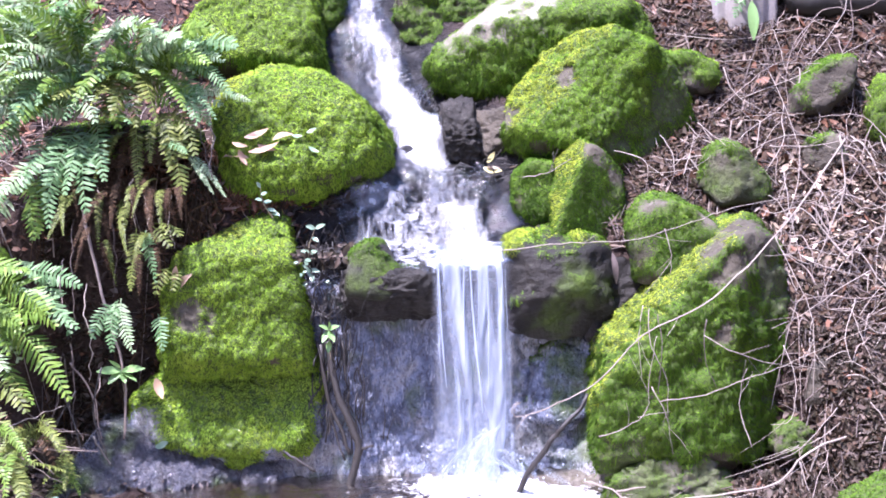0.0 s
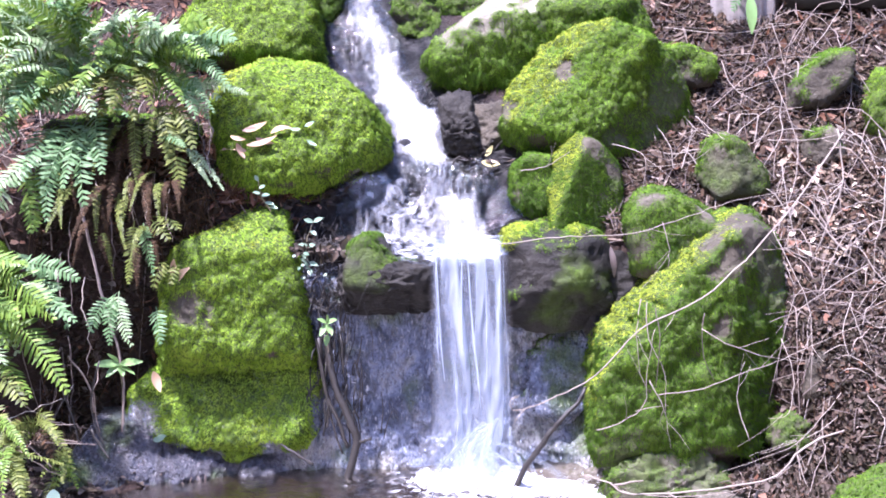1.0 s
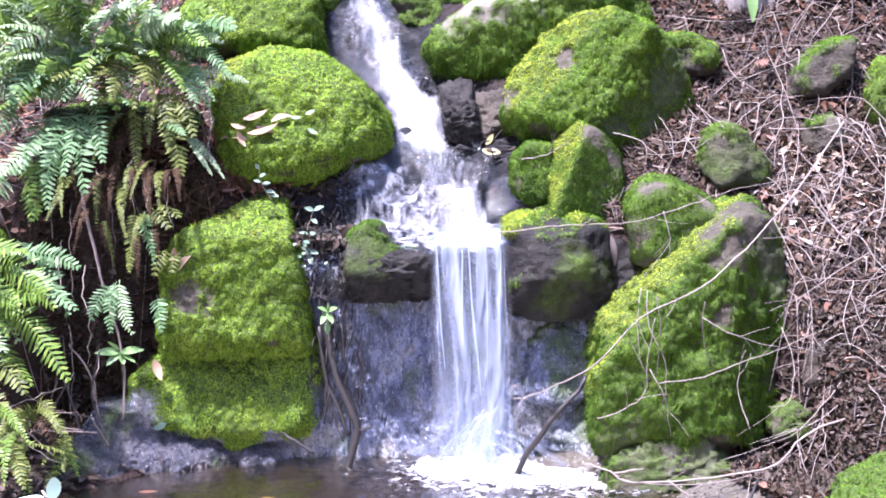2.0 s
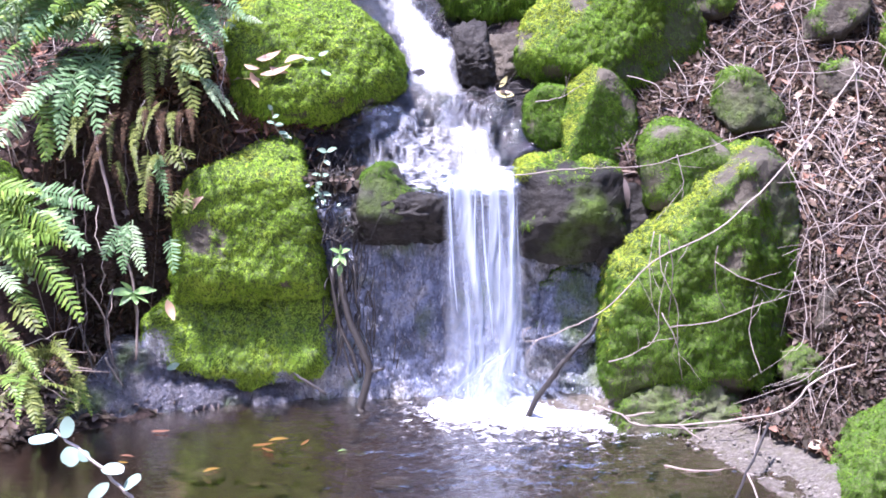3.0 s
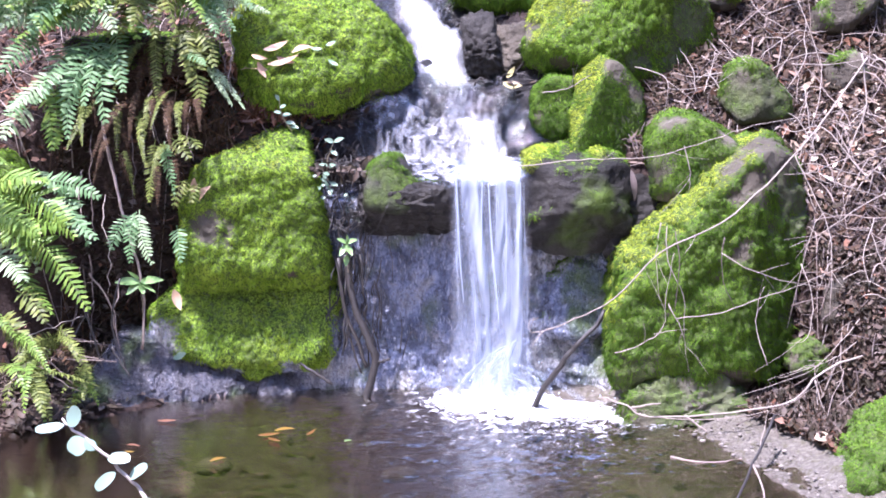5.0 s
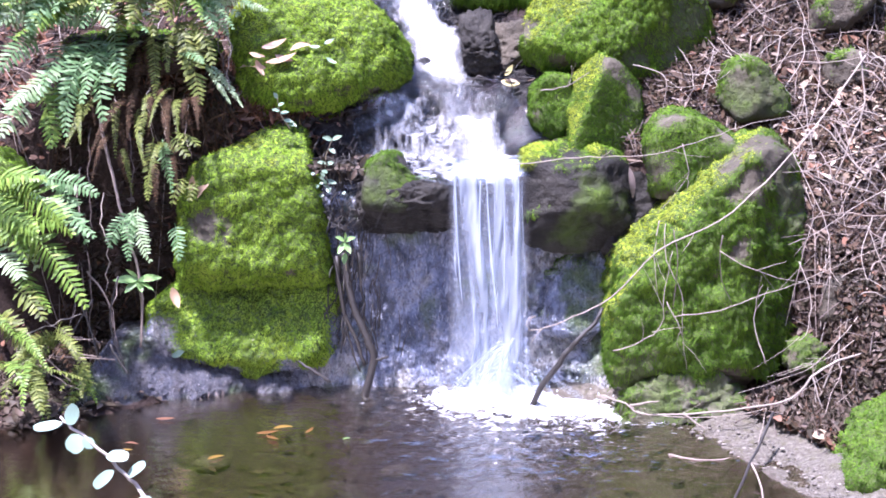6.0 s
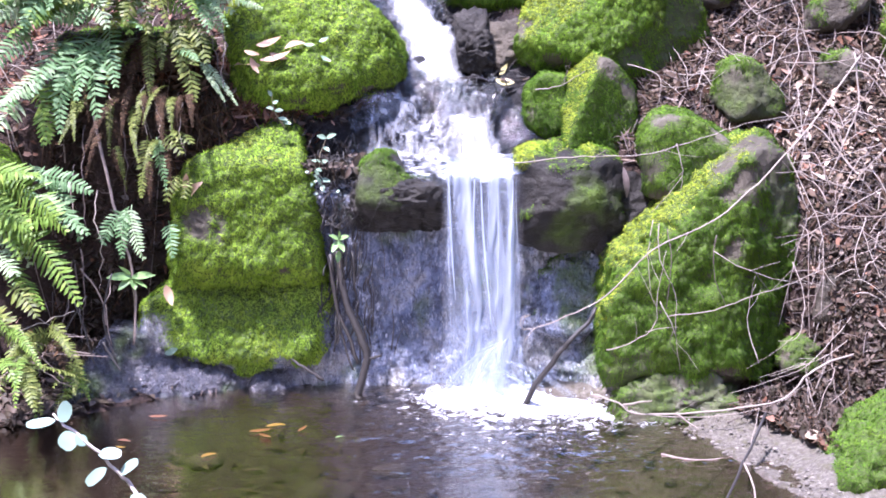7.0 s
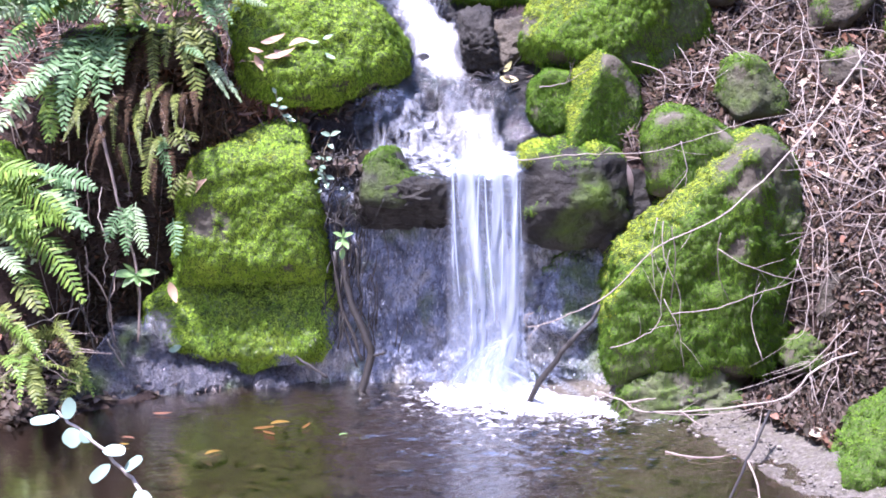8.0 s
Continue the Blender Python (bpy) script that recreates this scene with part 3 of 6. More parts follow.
boulder((0.970, -0.260, 0.152), [(-65, 0.054), (9, 0.062), (70, 0.050), (116, 0.050), (168, 0.060), (-114, 0.054)],
        "low grey stone with thin green moss under twigs", front=0.05, back=0.1, seed=28, crag=0.12, level=4, moss=0.15, dark=1, count=500)
boulder((0.116, 0.4, 0.905), [(-175, 0.054), (-155, 0.056), (-97, 0.117), (0, 0.053), (10, 0.049), (94, 0.108)],
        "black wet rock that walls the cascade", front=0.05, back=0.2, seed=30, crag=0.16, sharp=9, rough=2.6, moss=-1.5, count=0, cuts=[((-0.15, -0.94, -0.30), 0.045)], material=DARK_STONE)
boulder((0.199, 0.44, 0.915), [(-175, 0.047), (-95, 0.083), (-39, 0.062), (5, 0.05), (97, 0.072)],
        "tilted grey-brown stone above the cascade", front=0.06, back=0.2, seed=35, crag=0.10, sharp=10, rough=2.2, moss=-1.0, count=0, cuts=[((-0.35, -0.85, 0.4), 0.05)])
boulder((0.361, 0.030, 0.531), [(-162, 0.161), (-104, 0.150), (-82, 0.147), (-28, 0.169), (1, 0.156), (63, 0.158), (83, 0.147), (105, 0.152), (144, 0.173), (179, 0.157)],
        "dark wet ledge stone with a cap of yellow moss", front=0.11, back=0.2, seed=13, rim=True, crag=0.06, sharp=30, cuts=[((0.1, -0.86, -0.50), 0.098), ((-0.45, -0.87, 0.2), 0.12), ((0.6, -0.75, 0.2), 0.13), ((0.0, -0.35, 0.94), 0.125)], rough=1.0, moss=-0.14, count=3600, bare=[((-0.10, -0.10, 0.02), 0.05), ((0.10, -0.07, 0.10), 0.055)], thin=[((0.06, -0.10, 0.01), 0.06), ((0.0, -0.10, -0.09), 0.06)], material=DARK_STONE)
boulder((0.370, 0.060, 0.243), [(-51, 0.118), (15, 0.094), (70, 0.114), (130, 0.107), (174, 0.090), (-114, 0.124)],
        "wet rock under the ledge with a film of olive moss", front=0.05, back=0.15, seed=31, crag=0.08, rough=1.5, moss=-0.1, dark=1, count=600, thin=[((0.04, -0.05, 0.04), 0.07), ((0.0, -0.05, -0.04), 0.05)], material=WET_ROCK)
boulder((0.497, 0.070, 0.480), [(-172, 0.075), (-136, 0.120), (-42, 0.110), (5, 0.100), (60, 0.130), (118, 0.140), (160, 0.090)],
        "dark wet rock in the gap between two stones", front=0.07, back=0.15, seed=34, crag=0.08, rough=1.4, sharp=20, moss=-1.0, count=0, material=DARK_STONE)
boulder((0.679, 0.070, 0.642), [(-178, 0.124), (-168, 0.125), (-94, 0.112), (-61, 0.113), (1, 0.144), (55, 0.112), (75, 0.112), (105, 0.126), (149, 0.130)],
        "half-buried grey stone with patches of moss", front=0.11, back=0.2, seed=14, sharp=22, pile=0.6, rough=0.8, dark=1, moss=0.75, count=7000, bare=[((-0.06, -0.02, 0.11), 0.045), ((0.09, -0.05, 0.06), 0.035), ((-0.11, -0.06, 0.02), 0.02)], thin=[((-0.10, -0.08, 0.0), 0.04), ((0.06, -0.08, -0.04), 0.05)])
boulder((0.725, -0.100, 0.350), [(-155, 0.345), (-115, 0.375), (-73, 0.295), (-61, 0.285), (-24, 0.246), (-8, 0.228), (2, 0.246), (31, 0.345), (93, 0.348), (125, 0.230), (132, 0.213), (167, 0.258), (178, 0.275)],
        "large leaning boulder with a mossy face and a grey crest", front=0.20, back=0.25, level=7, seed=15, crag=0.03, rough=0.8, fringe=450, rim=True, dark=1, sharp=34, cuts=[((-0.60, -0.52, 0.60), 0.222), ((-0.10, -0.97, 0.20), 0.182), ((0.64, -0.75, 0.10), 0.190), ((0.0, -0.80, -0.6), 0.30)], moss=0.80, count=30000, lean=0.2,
        bare=[((0.15, -0.04, 0.32), 0.095), ((0.07, -0.08, 0.27), 0.066), ((0.045, -0.20, 0.12), 0.030), ((0.035, -0.20, 0.085), 0.028)], thin=[((0.22, -0.08, 0.22), 0.10), ((0.22, -0.15, -0.06), 0.06), ((-0.2, -0.2, -0.24), 0.07)])
boulder((0.875, 0.200, 0.813), [(-84, 0.082), (2, 0.097), (32, 0.070), (67, 0.081), (126, 0.088), (163, 0.085), (-130, 0.096)],
        "small pointed stone with thin moss in the litter", front=0.08, back=0.12, seed=16, crag=0.06, sharp=34, pile=0.3, level=4, moss=0.2, dark=1, count=1300, cuts=[((-0.55, -0.8, 0.2), 0.062), ((0.5, -0.8, 0.25), 0.066)], thin=[((0.03, -0.06, 0.0), 0.07), ((-0.03, -0.06, -0.02), 0.06)])
boulder((1.191, 0.480, 1.040), [(-45, 0.058), (-5, 0.086), (95, 0.079), (128, 0.052), (174, 0.097), (-86, 0.078)],
        "flat tilted stone with thin moss in the litter", front=0.06, back=0.14, seed=17, crag=0.08, sharp=30, pile=0.4, dark=1, level=4, moss=0.1, count=2000, bare=[((-0.02, -0.05, -0.05), 0.05)])
boulder((1.386, 0.440, 0.940), [(-84, 0.107), (1, 0.102), (81, 0.118), (145, 0.085), (176, 0.077), (-135, 0.100)],
        "rounded mossy stone on the slope", front=0.1, back=0.15, seed=18, level=4, moss=0.75, count=4500)
boulder((1.152, 0.330, 0.847), [(-69, 0.049), (21, 0.065), (104, 0.055), (164, 0.057), (-105, 0.053)],
        "small grey stone sunk in dead leaves", front=0.05, back=0.1, seed=19, crag=0.12, level=4, moss=-0.1, dark=1, count=500)
boulder((0.791, 0.560, 1.080), [(-82, 0.062), (-7, 0.089), (64, 0.064), (97, 0.064), (-180, 0.082), (-120, 0.068)],
        "flat stone with a mossy top beside the great boulder", front=0.07, back=0.14, seed=20, crag=0.10, level=4, moss=0.35, count=2600)
boulder((1.065, -0.800, -0.025), [(-163, 0.175), (-96, 0.157), (-67, 0.152), (8, 0.133), (100, 0.176), (131, 0.130), (140, 0.130), (179, 0.158)],
        "mossy stone at the near edge of the pool", front=0.12, back=0.25, level=6, seed=21, rough=0.8, moss=0.95, dark=1, count=14000)
boulder((-1.244, 0.100, 0.590), [(-57, 0.082), (14, 0.084), (55, 0.069), (101, 0.067), (147, 0.093), (-115, 0.078)],
        "mossy stone among the ferns", front=0.08, back=0.15, seed=22, level=4, moss=0.9, count=4500)
boulder((-0.151, 0.060, 0.583), [(-93, 0.080), (8, 0.074), (35, 0.062), (76, 0.071), (125, 0.071), (172, 0.066)],
        "small mossy knob on the wet ledge", front=0.085, back=0.1, seed=23, sharp=26, rough=0.9, level=4, moss=-0.05, dark=1, count=700, pile=0.4, cuts=[((0.1, -0.92, 0.36), 0.072), ((0.62, -0.45, 0.64), 0.060)], thin=[((0.02, -0.07, -0.01), 0.05), ((-0.03, -0.07, -0.03), 0.04), ((0.0, -0.06, 0.03), 0.04)], material=DARK_STONE)
boulder((-0.092, 0.070, 0.512), [(-149, 0.148), (-92, 0.078), (-53, 0.128), (5, 0.150), (87, 0.075), (95, 0.077), (148, 0.142), (174, 0.149)],
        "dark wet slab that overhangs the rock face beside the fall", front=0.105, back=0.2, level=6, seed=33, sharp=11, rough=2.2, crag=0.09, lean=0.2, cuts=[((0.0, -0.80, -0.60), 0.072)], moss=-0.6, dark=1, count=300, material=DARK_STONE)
boulder((-1.128, 1.000, 1.304), [(9, 0.069), (69, 0.036), (109, 0.033), (147, 0.057), (-91, 0.032)],
        "dark bare stone on the upper slope", front=0.08, back=0.1, seed=24, crag=0.12, level=4, moss=-1.5, count=0)


boulder((0.640, -0.280, 0.045), [(-68, 0.100), (-8, 0.160), (49, 0.120), (93, 0.085), (122, 0.100), (166, 0.155), (-98, 0.100)],
        "low pale crusted stone at the foot of the leaning boulder", front=0.058, back=0.15, seed=25, crag=0.16, rough=2.2, sharp=16, moss=0.12, dark=1, pile=0.4, count=2600, thin=[((-0.06, -0.05, 0.03), 0.06), ((0.08, -0.05, 0.0), 0.05)], material=CRUST_STONE)


# overhang added behind the fronds to cast shade into the hollow below
boulder((-0.861, 0.300, 0.920), [(-89, 0.057), (-54, 0.138), (57, 0.120), (83, 0.054), (97, 0.061), (138, 0.162), (-113, 0.098)],
        "added turf overhang that shades the hollow under the ferns", front=0.13, back=0.2, seed=32, rough=2.2, crag=0.12, moss=0.3, dark=1, count=5000, name="turf", material=GROUND, group="")


# ---- wet rock face behind the fall ----
def build_face():
    xs, zs = np.arange(-1.08, 0.72, 0.005), np.arange(-0.22, 0.575, 0.005)
    gx, gz = np.meshgrid(xs, zs, indexing="ij")
    x, z0 = gx.ravel(), gz.ravel()
    crest = np.interp(x, [-1.08, -0.92, -0.50, -0.42], [-0.05, 0.15, 0.14, 0.575]) + np.where(x > -0.42, 0.012 * np.sin(17 * x) + 0.010 * np.sin(41 * x + 1), 0)
    z = -0.22 + (z0 + 0.22) * (crest + 0.22) / 0.795
    p = np.stack([x, 0 * x, z], 1)
    ledge = 0.455 + 0.02 * np.sin(9 * x + 1) + 0.012 * np.sin(23 * x)
    rough = fractal(p * (1, 1, 0.7), 16.0, 4, 32)
    y = 0.065 + fractal(p * (1, 1, 0.6), 5.0, 3, 31) * 0.03 + rough * 0.014 + np.minimum(fractal(p * (1, 1, 0.7), 45.0, 2, 34), 0.15) * 0.012
    # over shapes the ledge and also masks its painted dark colour
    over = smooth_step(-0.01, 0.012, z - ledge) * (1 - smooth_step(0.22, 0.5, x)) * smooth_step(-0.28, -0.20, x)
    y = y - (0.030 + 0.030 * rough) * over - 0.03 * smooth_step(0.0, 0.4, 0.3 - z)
    y = y + 0.16 * smooth_step(0.53, 0.58, z) - 0.09 * smooth_step(0.35, 0.7, x) + 0.10 * smooth_step(0.30, 0.5, x) * smooth_step(0.30, 0.5, z)
    y = y - 0.10 * smooth_step(0.24, 0.50, x) * smooth_step(0.22, -0.02, z)
    bank = smooth_step(-0.36, -0.44, x)
    y = y + bank * (-0.008 * rough + np.interp(x, [-1.08, -0.90, -0.62, -0.40], [-0.36, -0.19, -0.08, -0.05]) + 0.10 * smooth_step(0.0, 1.0, (z + 0.02) / 0.15) + 0.02 * rough)
    p[:, 1] = y
    moss = np.clip(fractal(p, 9.0, 3, 33) * 1.2 - 0.15 + 0.5 * smooth_step(0.25, 0.4, x), 0, 0.7)
    n, k = len(zs), len(p)
    top = np.stack([xs, np.where(xs < -0.42, 0.16, 0.34), np.interp(xs, [-1.08, -0.92, -0.50, -0.42], [-0.05, 0.16, 0.15, 0.60])], 1)
    verts = np.concatenate([p, top])
    faces = grid_faces(len(xs), n) + [(i * n + n - 1, k + i, k + i + 1, (i + 1) * n + n - 1) for i in range(len(xs) - 1)]
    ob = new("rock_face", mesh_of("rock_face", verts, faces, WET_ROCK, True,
                                  {"moss": np.concatenate([moss, 0 * xs]), "ledge_shade": np.concatenate([np.clip(over, 0, 1), 0.95 + 0 * xs]), "silt": np.concatenate([bank, 0 * xs])}))
    return tagged(ob, "dark wet rock face with an overhanging ledge", "rock face", kind="structure")


build_face()


# ---- water ----
def build_pool():
    xs = np.concatenate([np.arange(-3.04, -0.52, 0.06), np.arange(-0.5, 0.9, 0.008), np.arange(0.9, 3.1, 0.06)])
    ys = np.concatenate([np.arange(-3.7, -0.97, 0.05), np.arange(-0.95, 0.14, 0.008)])
    gx, gy = np.meshgrid(xs, ys, indexing="ij")
    x, y = gx.ravel(), gy.ravel()
    hx, hy = 0.15, -0.10
    r = np.hypot((x - hx) * 0.75, y - hy)
    turb = np.exp(-np.hypot((x - 0.27) / 0.39, (y + 0.14) / 0.52) ** 1.3)
    wave = 0.005 * np.sin(52 * r + 2.5 * np.sin(6 * x)) * np.exp(-r / 0.4) * smooth_step(0.0, 0.1, r)
    p = np.stack([x, y, 0 * x], 1)
    near = r < 0.7
    chop = np.zeros(len(p))
    chop[near] = fractal(p[near] * (1, 1.6, 1), 22.0, 2, 41)
    heap = np.exp(-((x - 0.10) / 0.15) ** 2 - ((y + 0.13) / 0.10) ** 2)
    arm = np.exp(-((x - 0.38) / 0.17) ** 2 - ((y + 0.23 + 0.45 * (x - 0.38)) / 0.055) ** 2)
    p[:, 2] = wave + 0.014 * turb * chop + 0.022 * heap * (1 + chop) + 0.010 * arm * (1 + chop)
    foam = 0.72 * heap + 0.50 * arm + 0.72 * turb * (0.8 + 0.6 * np.clip(chop, -0.5, 1)) + 0.10 * np.exp(-r / 0.5)
    foam = np.where(y > hy + 0.1, foam * 0.4, foam)
    ob = new("pool_water", mesh_of("pool_water", p, grid_faces(len(xs), len(ys)), POOL, True, {"foam": foam, "chop": 0.12 + 1.1 * turb + 0.45 * np.exp(-r / 0.45)}))
    ob.visible_shadow = False
    return tagged(ob, "shallow brown pool with white foam and ripples", "water", kind="structure")


build_pool()


def ribbon(path, width, sag=0.0):
    """A strip along a path, seven verts wide, rounded across."""
    pts = np.array(path, dtype=float)
    n, k = len(pts), 7
    tan = np.gradient(pts, axis=0)
    side = np.cross(tan, (0, 1.0, 0.4))
    side /= np.linalg.norm(side, axis=1, keepdims=True) + 1e-9
    u = np.linspace(-1, 1, k)
    w = np.broadcast_to(width, (n,))
    v = pts[:, None] + side[:, None] * (w[:, None] * u[None])[..., None] * 0.5
    v[..., 1] += sag * (u ** 2)[None]
    edge = np.broadcast_to(1 - np.abs(u) ** 3, (n, k))
    return v.reshape(-1, 3), grid_faces(n, k), edge.reshape(-1)


def build_fall():
    rng = np.random.default_rng(51)
    vs, fs, foam, k = [], [], [], 0
    def add(path, width, strength):
        nonlocal k
        v, f, edge = ribbon(path, width, 0.004)
        vs.append(v)
        fs.extend(tuple(i + k for i in q) for q in f)
        foam.append(edge * np.repeat(strength, 7))
        k += len(v)
    def veil(seed, back, gain):
        """A thin curved sheet: two main tongues that lean to one side as they drop, and thinner threads."""
        nonlocal k
        nu, ns = 84, 150
        gu, gs = np.meshgrid(np.linspace(0, 1, nu), np.linspace(-0.09, 1, ns), indexing="ij")
        u, over = gu.ravel(), gs.ravel()
        q, behind = np.maximum(over, 0), np.maximum(-over, 0)
        flare = 0.05 * smooth_step(0.72, 1.0, q)
        x = 0.012 - flare + (0.225 + 1.7 * flare) * u
        flow = fractal(np.stack([x * 26 + 0 * q, q * 3.2 + x * 4, 0 * q], 1), 1.0, 3, seed)
        def tongue(cs, ws, strength):
            c, w, a = (np.interp(q, [0, 0.2, 0.45, 0.72, 1.0], r) for r in (cs, ws, strength))
            return np.clip(a * np.exp(-np.abs((x + 0.006 * flow - c) / w) ** 2.4), 0, 1)
        clear = 1.0
        for part_of in (tongue((0.032, 0.032, 0.036, 0.042, 0.045), (0.006, 0.005, 0.005, 0.004, 0.004), (0.75, 0.6, 0.5, 0.3, 0.0)),
                        tongue((0.072, 0.088, 0.110, 0.118, 0.100), (0.022, 0.021, 0.018, 0.021, 0.030), (1.0, 0.85, 0.66, 0.62, 0.72)),
                        tongue((0.052, 0.062, 0.078, 0.095, 0.085), (0.011, 0.012, 0.008, 0.014, 0.034), (0.45, 0.50, 0.55, 0.28, 0.45)),
                        tongue((0.150, 0.158, 0.176, 0.180, 0.150), (0.021, 0.024, 0.030, 0.030, 0.036), (1.0, 0.72, 0.75, 0.72, 0.85)),
                        tongue((0.196, 0.203, 0.206, 0.208, 0.195), (0.010, 0.011, 0.011, 0.012, 0.026), (0.95, 0.75, 0.45, 0.3, 0.3))):
            clear = clear * (1 - part_of)
        dense = (1 - clear) * np.clip(0.78 + 0.6 * flow, 0.2, 1.2)
        dense = np.maximum(dense, 0.30 * smooth_step(0.70, 0.9, q) * np.clip(0.6 + flow, 0, 1) * np.exp(-np.abs((x - 0.12) / 0.11) ** 4))
        dense = np.maximum(dense, 0.50 * smooth_step(0.1, 0.35, q) * np.clip(0.8 + 0.5 * flow, 0, 1) * np.exp(-np.abs((x - 0.160) / 0.060) ** 4))
        dense = np.maximum(dense, 0.26 * np.clip(0.8 + 0.6 * flow, 0, 1) * np.exp(-np.abs((x - 0.118) / 0.100) ** 6))
        dense = np.clip(dense, 0, 1.2) ** 1.15
        rim = smooth_step(0.0, 0.05, u) * smooth_step(1.0, 0.95, u)
        y = back - 0.040 - 0.055 * np.sqrt(q) - 0.014 * dense - 0.008 * flow + 0.95 * behind
        z = 0.610 + 0.006 * np.sin(38 * x) + 0.004 * np.sin(91 * x) - 0.020 * smooth_step(0.0, 0.06, q) - 0.605 * q + 0.35 * behind
        vs.append(np.stack([x, y, z], 1))
        fs.extend(tuple(i + k for i in f) for f in grid_faces(nu, ns))
        foam.append(np.clip(dense * gain * rim * smooth_step(0.09, 0.0, behind), 0, 1))
        k += nu * ns

    veil(52, 0.0, 1.0)
    veil(53, 0.022, 0.6)
    t = np.linspace(0, 1, 28)
    for i in range(7):
        u = rng.random()
        x0, x1 = 0.024 + 0.190 * u, 0.060 + 0.155 * u + 0.012 * rng.normal()
        end = 0.35 + 0.6 * rng.random()
        s = t * end
        path = np.stack([x0 + (x1 - x0) * s + 0.002 * np.sin(9 * s + 6 * rng.random()), -0.05 - 0.06 * np.sqrt(s) - 0.015 * rng.random(), 0.600 - 0.60 * s ** 1.1], 1)
        add(path, (0.004 + 0.006 * rng.random()) * np.sin(np.pi * np.clip(t * 0.96 + 0.02, 0, 1)) ** 0.5, 0.35 + 0.4 * rng.random() + 0 * t)
    for i in range(22):
        a = rng.normal(0.1, 0.8)
        h = 0.05 + 0.11 * rng.random()
        x = 0.165 + 0.03 * rng.normal()
        s = np.linspace(0, 1, 12)
        path = np.stack([x + 0.12 * a * s, -0.10 - 0.05 * rng.random() - 0.03 * s, h * (1 - s ** 1.6) + 0.015], 1)
        add(path, (0.010 + 0.016 * rng.random()) * (0.5 + s), 0.22 + 0.25 * rng.random() * (1 - 0.5 * s))
    v = np.concatenate(vs)
    ob = thing("waterfall", (0.12, -0.05, 0.0), "thin white waterfall dropping from a rock lip into the pool", "waterfall")
    part("falling_water", v, fs, FALL, ob, attrs={"foam": np.concatenate(foam)}, kind="stuff")
    drops, df = SPHERES[2]
    pieces = []
    for i in range(90):
        r = 0.0010 + 0.0016 * rng.random() ** 2
        at = np.array([0.16 + 0.13 * rng.normal(), -0.12 + 0.07 * rng.normal(), 0.015 + 0.10 * rng.random() ** 2])
        pieces.append((drops * (r, r, r * (1 + rng.random())) + at, df))
    part("spray", *joined(pieces), FALL, ob, "white spray drops", kind="stuff", attrs={"foam": np.ones(90 * len(drops))})


build_fall()


def build_stream():
    """Water running down the stepped bed to the lip."""
    ys = np.arange(-0.046, 1.15, 0.007)
    us = np.linspace(-1, 1, 61)
    half = np.interp(ys, [0, 0.08, 0.2, 0.3, 0.4, 0.6, 0.8, 1.0], [0.15, 0.24, 0.27, 0.19, 0.125, 0.105, 0.10, 0.10])
    shift = np.interp(ys, [0, 0.08, 0.2, 0.3, 0.45], [-0.01, -0.06, -0.065, -0.04, -0.02])
    cx = np.interp(ys, COURSE_Y, COURSE_X)
    x = (cx + shift)[:, None] + half[:, None] * us[None]
    y = np.broadcast_to(ys[:, None], x.shape)
    z = land(x, y)
    p = np.stack([x.ravel(), y.ravel(), z.ravel()], 1)
    lump = fractal(p, 9.0, 3, 61)
    step = 0.02 * np.sin(26 * p[:, 1] + 3 * lump)
    p[:, 2] = np.maximum(p[:, 2] + 0.028 + 0.018 * lump + step, 0.585 + 0.015 * lump + 0.3 * np.maximum(p[:, 1], 0))
    marks = [0.0, 0.075, 0.13, 0.182, 0.26, 0.32, 0.38, 0.49, 0.57, 0.66, 0.8]
    mid = np.interp(ys, marks, [0.170, 0.165, 0.140, 0.108, 0.072, 0.04, 0.005, -0.036, -0.08, -0.10, -0.17])
    core = np.interp(ys, marks, [0.085, 0.085, 0.072, 0.058, 0.045, 0.045, 0.052, 0.052, 0.045, 0.03, 0.03])
    white = np.interp(ys, marks, [0.34, 0.34, 0.32, 0.30, 0.22, 0.02, 0.32, 0.38, 0.36, 0.18, 0.12])
    off = x - mid[:, None] - 0.022 * lump.reshape(x.shape)
    foam = white[:, None] * np.exp(-np.abs(off / core[:, None]) ** 3.5) + (0.21 - 0.05 * np.exp(-((ys - 0.31) / 0.05) ** 2))[:, None] * np.exp(-(off / 0.12) ** 2) + 0.17
    ripple = fractal(p * (0.8, 1.2, 1.2), 55.0, 3, 63)
    shelf = smooth_step(-0.05, -0.12, off).ravel() * (1 - smooth_step(0.24, 0.34, p[:, 1]))
    foam = foam.ravel() + 0.12 * lump + 0.06 * fractal(p * (1.3, 0.7, 0.7), 40.0, 2, 62) + shelf * (0.27 + 0.38 * ripple) - 0.55 * (1 - smooth_step(-0.046, 0.045, p[:, 1] + 0.05 * ripple + 0.012 * np.sin(62 * p[:, 0])))
    foam *= np.broadcast_to(1 - np.abs(us) ** 6, x.shape).ravel()
    ob = solid("stream_water", p, grid_faces(len(ys), len(us)), STREAM, "white water running over a stepped stone bed", "stream", attrs={"foam": foam})
    return ob


build_stream()


# ---- leaf litter on the slope ----
def slope_ok(x, y):
    """Away from water, stream and off the boulders."""
    ok = (land(x, y) > 0.03) & ~((np.abs(x - np.interp(y, COURSE_Y, COURSE_X) + 0.04) < 0.26) & (y < 1.2))
    return ok


